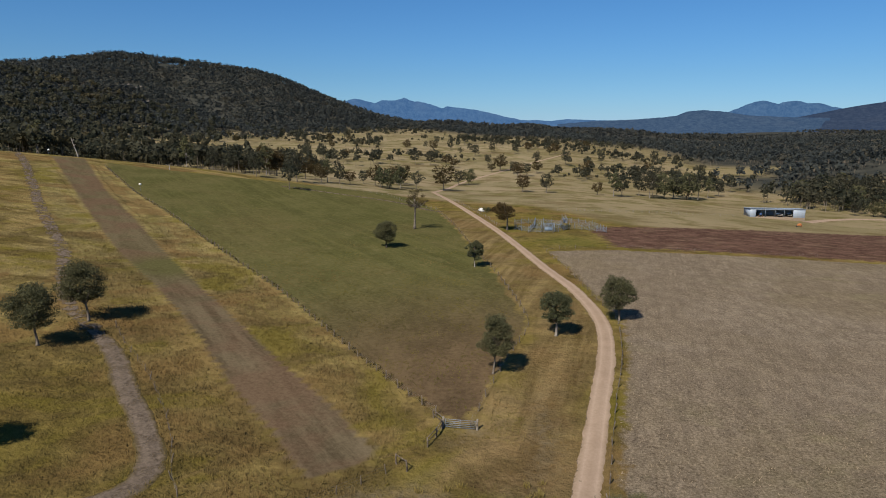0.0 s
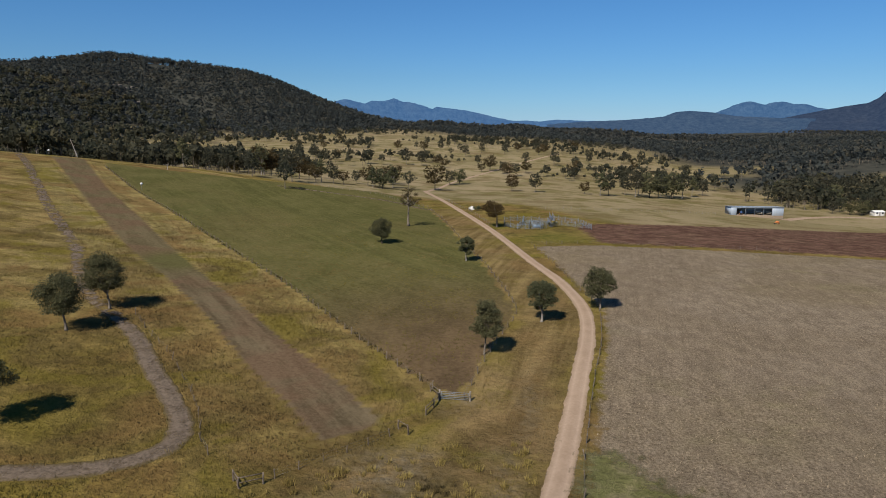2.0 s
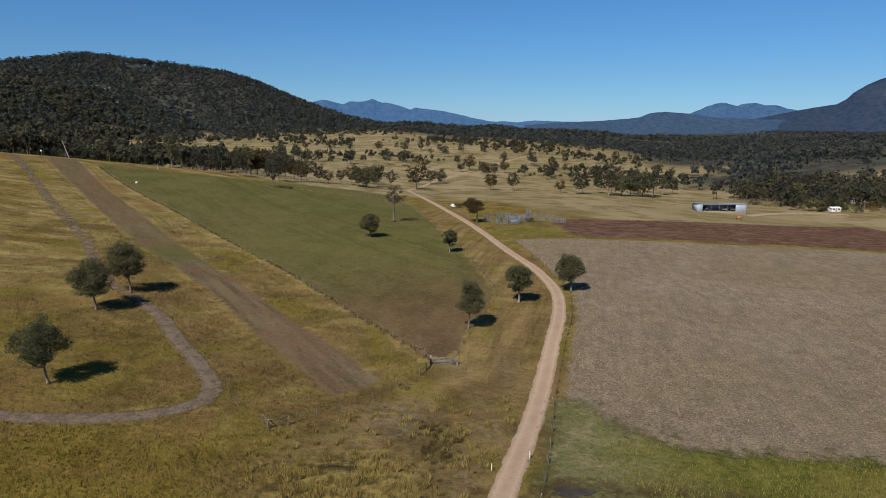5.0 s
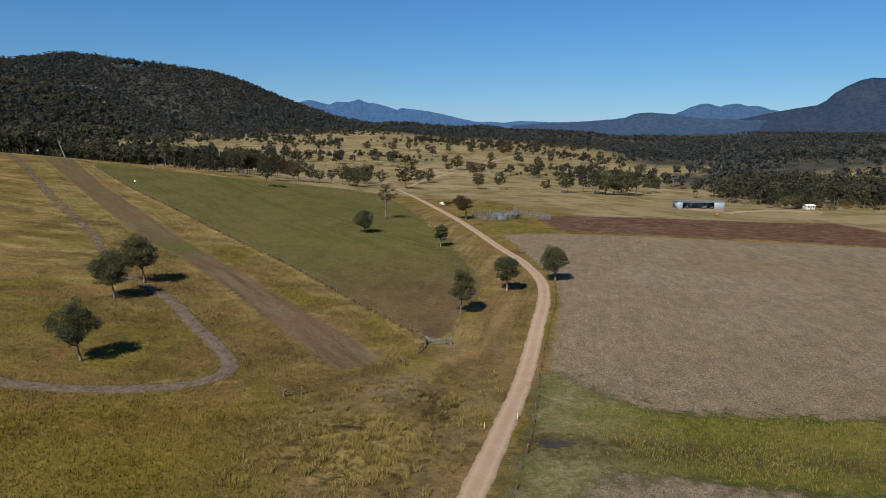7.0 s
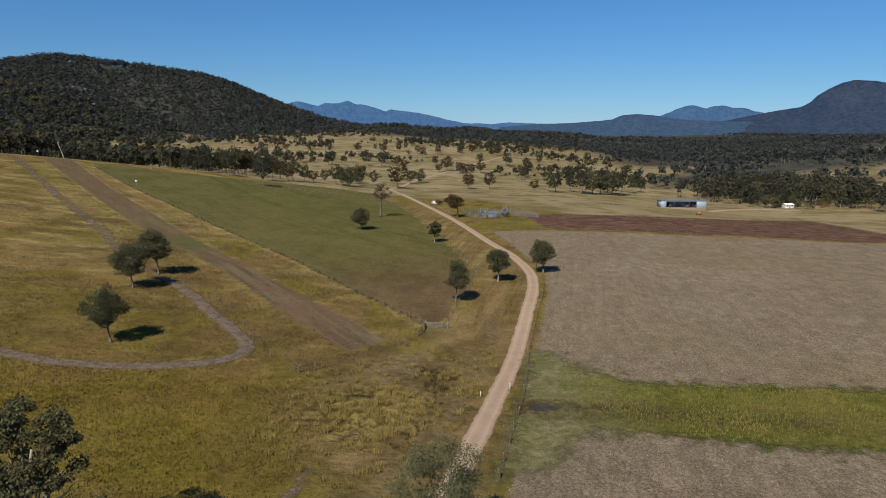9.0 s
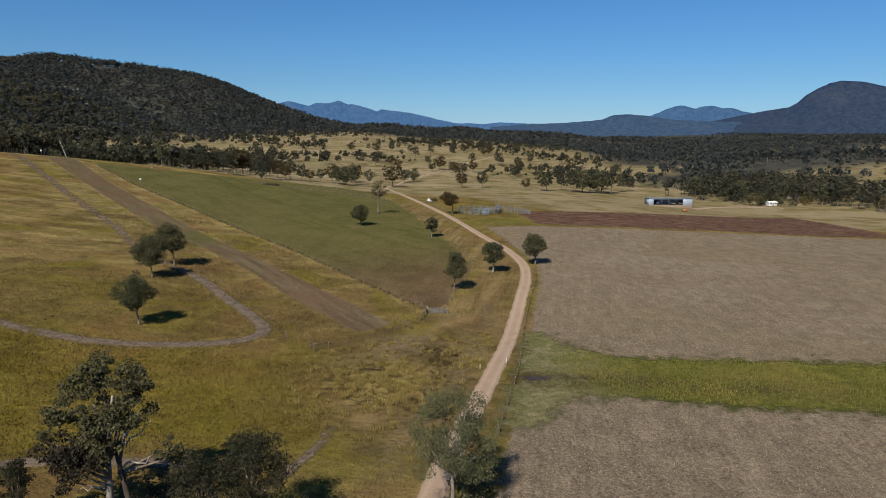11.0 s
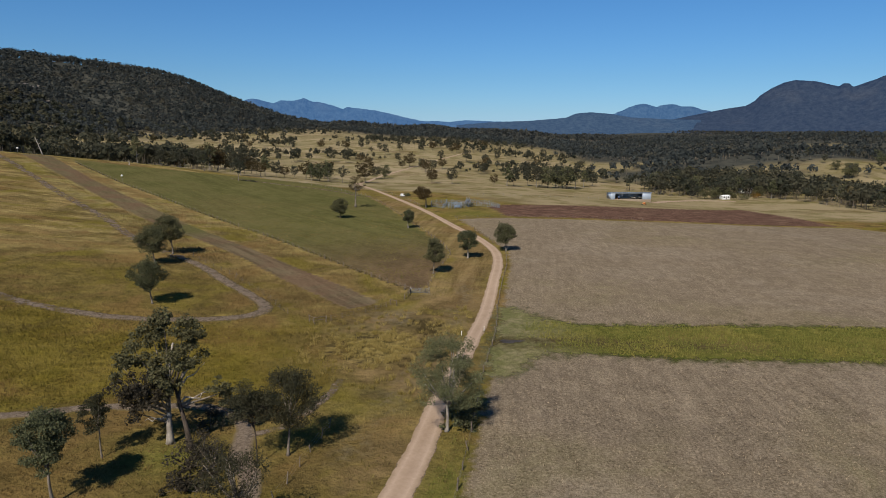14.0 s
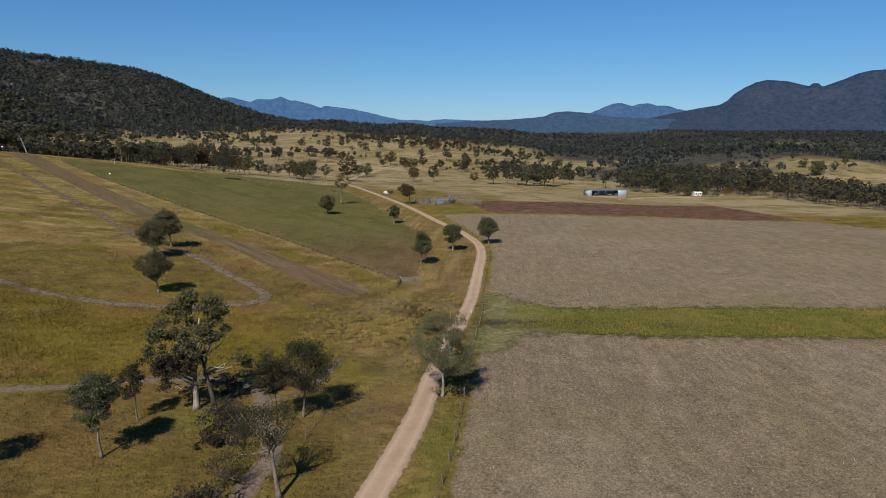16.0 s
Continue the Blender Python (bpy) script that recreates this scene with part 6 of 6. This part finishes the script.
# ------------------------------------------------------------------ farmhouse in the trees
def farmhouse(where, turn, w=9.0, d=7.0, h=3.0, label="small white farmhouse half hidden by trees"):
    root = thing("farmhouse", label, "house", where, "farm buildings", turn)
    box_part("plinth", (w, d, 1.4), (0, 0, -0.5), CONCRETE, root, "", 0.03)
    for n in range(10):
        box_part("weatherboard", (w - 0.1, 0.07, h / 10 - 0.02), (0, -d / 2, 0.2 + (n + 0.5) * h / 10), WHITE, root, "", 0.012)
    box_part("wall", (w - 0.16, d - 0.1, h), (0, 0, 0.2 + h / 2), WHITE, root, "white painted wall", 0.03)
    for x in (-w * 0.28, w * 0.28):
        win = box_part("window", (1.3, 0.08, 1.2), (x, -d / 2 - 0.05, 1.75), WHITE, root, "", 0.01)
        box_part("pane", (1.1, 0.03, 1.0), (x, -d / 2 - 0.10, 1.75), GLASS_DARK, win, "", 0.004)
    box_part("door", (0.9, 0.06, 2.05), (0, -d / 2 - 0.06, 1.25), RED_TIN, root, "", 0.01)
    for s in (-1, 1):
        v, f = corrugated(w + 0.8, d * 0.60, 24, 0.03)
        rot = np.array(Matrix.Rotation(radians(-18), 3, "X"))
        v = v @ rot.T + (-w / 2 - 0.4, 0.0, h + 0.2 + 0.33 * d * 0.5)
        if s < 0:
            v = v * (1, -1, 1)
            f = f[:, ::-1]
        part("roof", fast_mesh("roof", v, f, WHITE), root, "low white painted roof slope")
    for x in (-1, 1):
        verts = np.array([(x * (w / 2 - 0.1), -d / 2, h + 0.2), (x * (w / 2 - 0.1), d / 2, h + 0.2), (x * (w / 2 - 0.1), 0, h + 0.2 + 0.31 * d / 2),
                          (x * (w / 2 - 0.2), -d / 2, h + 0.2), (x * (w / 2 - 0.2), d / 2, h + 0.2), (x * (w / 2 - 0.2), 0, h + 0.2 + 0.31 * d / 2)])
        part("gable", fast_mesh("gable", verts, np.array([(0, 1, 2), (3, 5, 4), (0, 3, 4), (0, 4, 1), (1, 4, 5), (1, 5, 2), (2, 5, 3), (2, 3, 0)]), WHITE), root)


farmhouse(on(207, 354), 8, 5.6, 4.2, 2.1)
for x, y, h, kind in ((198.5, 353, 7.5, 6), (202.6, 358.5, 9, 2), (207, 360, 10, 0), (211.5, 359, 9, 2), (212.6, 352.6, 5, 6), (194, 356, 9, 2), (187, 361, 8, 0)):
    far_tree(x, y, h, kind, 40.0 * x, "trees by the farmhouse")
farmhouse(on(247, 403), -12, 8, 6, 3.4, "white outbuilding roof showing through the trees")

for n, (x, y, s, mat, label) in enumerate([(215.5, 350, 5.0, LEAF_GREY, "round grey-green garden shrub by the farmhouse"), (229, 353, 6.5, LEAF_ORANGE, "round orange-flowering garden shrub"),
                                           (221, 352, 4.0, LEAF_DEEP, "round dark garden shrub"), (18.6, 213.6, 2.6, LEAF_DEEP, "dark green bush inside the cattle yards"),
                                           (-9.6, 256.0, 3.4, LEAF_DEEP, "dark green bush beside the road")]):
    shrub(on(x, y), s, 90 + n, mat, label, 1000)


# puddle below the fence
def puddle():
    rng = np.random.default_rng(9)
    k = np.linspace(0, 2 * math.pi, 40, endpoint=False)
    r = 1 + 0.22 * np.sin(3 * k + 1) + 0.10 * np.sin(7 * k) + 0.03 * rng.normal(size=40)
    x, y = 8.9 + 1.9 * np.cos(k) * r, 30.2 + 0.9 * np.sin(k) * r
    xs, ys = np.r_[8.9, x], np.r_[30.2, y]
    verts = np.column_stack([xs, ys, land(xs, ys) + 0.16])
    faces = np.array([(0, 1 + i, 1 + (i + 1) % 40) for i in range(40)])
    tagged(new("puddle", fast_mesh("puddle", verts, faces, MUD, flat=False)), "dark wet mud puddle at the field's fence", "puddle", kind="structure")


puddle()

# ------------------------------------------------------------------ grass and straw
def blade_material(name, dark, light, third=None, mottled=True):
    M = Mat(name, rough=0.85, spec=0.05)
    one = M.node("ShaderNodeNewGeometry").outputs["Random Per Island"]
    c = M.mix(M.ramp(one, 0, 1), dark, light)
    if third:
        c = M.mix(M.ramp(M.noise(0.07, 4, 0.6), 0.48, 0.62), c, third)
    c = M.tone(patches(M, c), 1.03, 0.89) if mottled else c
    c = M.mix(M.calc("MULTIPLY", M.attr("rank"), 0.60), c, M.mix(M.ramp(one, 0, 1), (0.070, 0.046, 0.014), (0.185, 0.120, 0.036)))
    return M.color(c)


def tufts(name, label, count, ok, box, low, high, wide, blades, material, seed, spread=0.18, lift=0.0):
    """Tufts of pointed blades, each blade one leaf that leans its own way."""
    rng = np.random.default_rng(seed)
    x, y = box[0] + rng.random(count) * (box[2] - box[0]), box[1] + rng.random(count) * (box[3] - box[1])
    keep = rng.random(count) < ok(x, y)
    x, y = x[keep], y[keep]
    n = len(x)
    h = (low + (high - low) * rng.random(n))[:, None] * (0.7 + 0.5 * rng.random((n, blades)))
    a = rng.random((n, blades)) * 2 * math.pi
    bx, by = x[:, None] + np.cos(a) * spread * rng.random((n, blades)), y[:, None] + np.sin(a) * spread * rng.random((n, blades))
    bz = np.repeat(land(x, y)[:, None], blades, 1) - 0.03 + lift
    t = rng.random((n, blades)) * math.pi
    w = wide * (0.6 + 0.8 * rng.random((n, blades)))
    lean = 0.55 * rng.random((n, blades)) * h
    p0 = np.stack([bx + np.cos(t) * w, by + np.sin(t) * w, bz], 2)
    p1 = np.stack([bx - np.cos(t) * w, by - np.sin(t) * w, bz], 2)
    p2 = np.stack([bx + np.cos(a) * lean, by + np.sin(a) * lean, bz + h], 2)
    v = np.stack([p0, p1, p2], 2).reshape(-1, 3)
    me = fast_mesh(name, v, np.arange(len(v)).reshape(-1, 3), material)
    mask(me, "rank", rank_grass(v[:, 0], v[:, 1]))
    return tagged(new(name, me), label, "grass", kind="stuff")


ROAD_POINTS = along(ROAD_LINE, 3.0)
TRACK_POINTS = along(TRACK_LINE, 1.0)
CREEK_POINTS = along(CREEK_LINE, 2.0)


def off_ways(x, y):
    """1 where no way runs."""
    clear = np.ones(len(x), bool)
    for pts, half in ((ROAD_POINTS, 2.35), (TRACK_POINTS, 1.5), (CREEK_POINTS, 1.5)):
        for a, b in pts:
            clear &= (x - a) ** 2 + (y - b) ** 2 > half * half
    return clear & (inside(STRIP_OUT, x, y) < 0.2) & (inside(PADDOCK_OUT, x, y) < -0.3) & (inside(FIELD_OUT, x, y) < -0.3)


def near_camera(x, y):
    return smooth(150, 60, y) * smooth(-110, -70, x)


GOLD_BLADES = blade_material("gold_grass_blades", (0.205, 0.150, 0.058), (0.315, 0.238, 0.100), (0.245, 0.168, 0.070))
MEADOW_BLADES = blade_material("straw_grass_blades", (0.138, 0.107, 0.038), (0.270, 0.210, 0.078), (0.172, 0.152, 0.046))
LUSH_BLADES = blade_material("yellow_green_blades", (0.114, 0.093, 0.012), (0.225, 0.173, 0.024), (0.207, 0.148, 0.027))
PALE_BLADES = blade_material("pale_tussock_blades", (0.20, 0.150, 0.040), (0.36, 0.275, 0.085), (0.20, 0.155, 0.035), False)
GREEN_BLADES = blade_material("green_grass_blades", (0.080, 0.090, 0.016), (0.195, 0.190, 0.040), (0.20, 0.172, 0.036), False)
STRAW_BITS = blade_material("stubble_straw", (0.13, 0.094, 0.058), (0.36, 0.280, 0.180), None, False)

tufts("gold_grass", "tall golden-orange grass along airstrip and road", 130000,
      lambda x, y: (inside(GOLD_WEST, x, y) > 0) * off_ways(x, y) * smooth(210, 70, y), (-110, 40, 20, 200), 0.22, 0.52, 0.032, 4, GOLD_BLADES, 201)
tufts("meadow_grass", "straw-coloured meadow grass in uneven tufts", 110000,
      lambda x, y: (inside(GOLD_WEST, x, y) < 0) * off_ways(x, y) * near_camera(x, y) * (1 - 0.6 * (inside(VERGE_OUT, x, y) > 0)) * (1 - 0.75 * (inside(MEADOW_OUT, x, y) > 0)) * (0.35 + 0.65 * patchy(x, y, 0.16, 2.0, -0.6, 0.4)), (-110, -45, 2, 130), 0.16, 0.38, 0.035, 3, MEADOW_BLADES, 202)
tufts("yellow_meadow_grass", "long yellow-green grass on the damp meadow", 48000,
      lambda x, y: (inside(MEADOW_OUT, x, y) > 0) * (pools(x, y) < 0.4) * off_ways(x, y), (-118, -5, -14, 46), 0.22, 0.48, 0.035, 3, LUSH_BLADES, 203)
tufts("pale_tussocks", "pale dry tussocks in the marshy gully", 3000,
      lambda x, y: np.maximum(clip01(inside(TUSSOCK_OUT, x, y) / 2) * (0.25 + 0.75 * patchy(x, y, 0.9, 2.0, -0.6, 0.3)), 0.10 * (inside(VERGE_OUT, x, y) > 0)) * (pools(x, y) < 0.4) * off_ways(x, y), (-26, 4, 4, 56), 0.45, 0.85, 0.030, 44, PALE_BLADES, 204, 0.45)
tufts("dark_sedge", "dark brown sedge in the marshy gully", 2200,
      lambda x, y: clip01(inside(SEDGE_OUT, x, y) / 1.5) * (0.3 + 0.7 * patchy(x, y, 0.7, 4.0, -0.6, 0.4)) * off_ways(x, y), (-16, 8, 4, 56), 0.30, 0.65, 0.028, 26, blade_material("dark_sedge_blades", (0.042, 0.033, 0.013), (0.115, 0.086, 0.034), None, False), 205, 0.4)
tufts("green_band_grass", "long green grass of the wet band in the field", 46000,
      lambda x, y: clip01((inside(BAND_OUT, x, y) - 1.0) / 5) * smooth(9, 22, x) * (np.hypot((x - 10.5) / 5.5, (y - 30.2) / 2.2) > 1) * (0.4 + 0.6 * patchy(x, y, 0.2, 5.0, -0.8, 0.3)), (6, 6, 135, 42), 0.25, 0.55, 0.05, 3, GREEN_BLADES, 206, 0.2, 0.08)
tufts("verge_grass", "grass tufts on the road's verge and fence line", 16000,
      lambda x, y: smooth(7.5, 2.6, np.min([np.hypot(x - a, y - b) for a, b in ROAD_POINTS], 0)) * off_ways(x, y) * (inside(GREEN_OUT, x, y) < 0), (-30, -70, 26, 160), 0.2, 0.5, 0.035, 4, MEADOW_BLADES, 207)
tufts("green_verge_grass", "fresh green grass between road and field fence", 6000,
      lambda x, y: (inside(GREEN_OUT, x, y) > 0) * 1.0, (-22, -66, 0, 0), 0.15, 0.4, 0.04, 4, GREEN_BLADES, 210)
STRIP_FENCE_POINTS = along(FENCE_STRIP, 1.2)
tufts("fence_line_grass", "dark rank grass along the airstrip fence", 60000,
      lambda x, y: smooth(0.9, 0.3, np.min([np.hypot(x - a - 0.4, y - b - 0.3) for a, b in STRIP_FENCE_POINTS], 0)), (-172, 66, -6, 250), 0.25, 0.55, 0.06, 5,
      blade_material("dark_fence_grass", (0.035, 0.030, 0.010), (0.085, 0.068, 0.022), None, False), 211, 0.25)
tufts("track_grass", "grass tufts along the stony track", 9000,
      lambda x, y: smooth(2.6, 1.1, np.min([np.hypot(x - a, y - b) for a, b in TRACK_POINTS], 0)) * (np.min([np.hypot(x - a, y - b) for a, b in TRACK_POINTS], 0) > 0.95), (-90, 34, -32, 100), 0.2, 0.5, 0.035, 4, MEADOW_BLADES, 209)


tufts("paddock_grass", "short grazed grass and weeds in the green paddock", 60000,
      lambda x, y: (inside(PADDOCK_OUT, x, y) > 0.6) * smooth(240, 80, y) * (0.3 + 0.7 * patchy(x, y, 0.3, 6.0, -0.8, 0.5)), (-110, 64, 6, 240), 0.10, 0.26, 0.06, 3,
      blade_material("short_green_blades", (0.055, 0.062, 0.012), (0.135, 0.130, 0.030), (0.165, 0.130, 0.045)), 208, 0.2, 0.05)


def straw(name, label, count, ok, box, length, material, seed, lift):
    """Short broken stalks that lie or stand aslant."""
    rng = np.random.default_rng(seed)
    x, y = box[0] + rng.random(count) * (box[2] - box[0]), box[1] + rng.random(count) * (box[3] - box[1])
    keep = rng.random(count) < ok(x, y)
    x, y = x[keep], y[keep]
    n = len(x)
    t, s = rng.random(n) * 2 * math.pi, length * (0.5 + rng.random(n))
    z = land(x, y) + lift
    rise = s * (0.1 + 0.5 * rng.random(n) ** 2)
    w = 0.03 + 0.035 * rng.random(n)
    p0 = np.stack([x - np.sin(t) * w, y + np.cos(t) * w, z], 1)
    p1 = np.stack([x + np.sin(t) * w, y - np.cos(t) * w, z], 1)
    p2 = np.stack([x + np.cos(t) * s, y + np.sin(t) * s, z + rise], 1)
    v = np.stack([p0, p1, p2], 1).reshape(-1, 3)
    return tagged(new(name, fast_mesh(name, v, np.arange(len(v)).reshape(-1, 3), material)), label, "straw", kind="stuff")


straw("stubble", "pale cut straw lying over the stubble field", 195000,
      lambda x, y: (inside(FIELD_OUT, x, y) > 0.6) * (inside(BAND_OUT, x, y) < 0) * (0.6 + 0.4 * patchy(x, y, 0.5, 3.0, -1.2, 0.8)) * smooth(190, 60, y), (-30, -75, 130, 185), 0.26, STRAW_BITS, 301, 0.05)
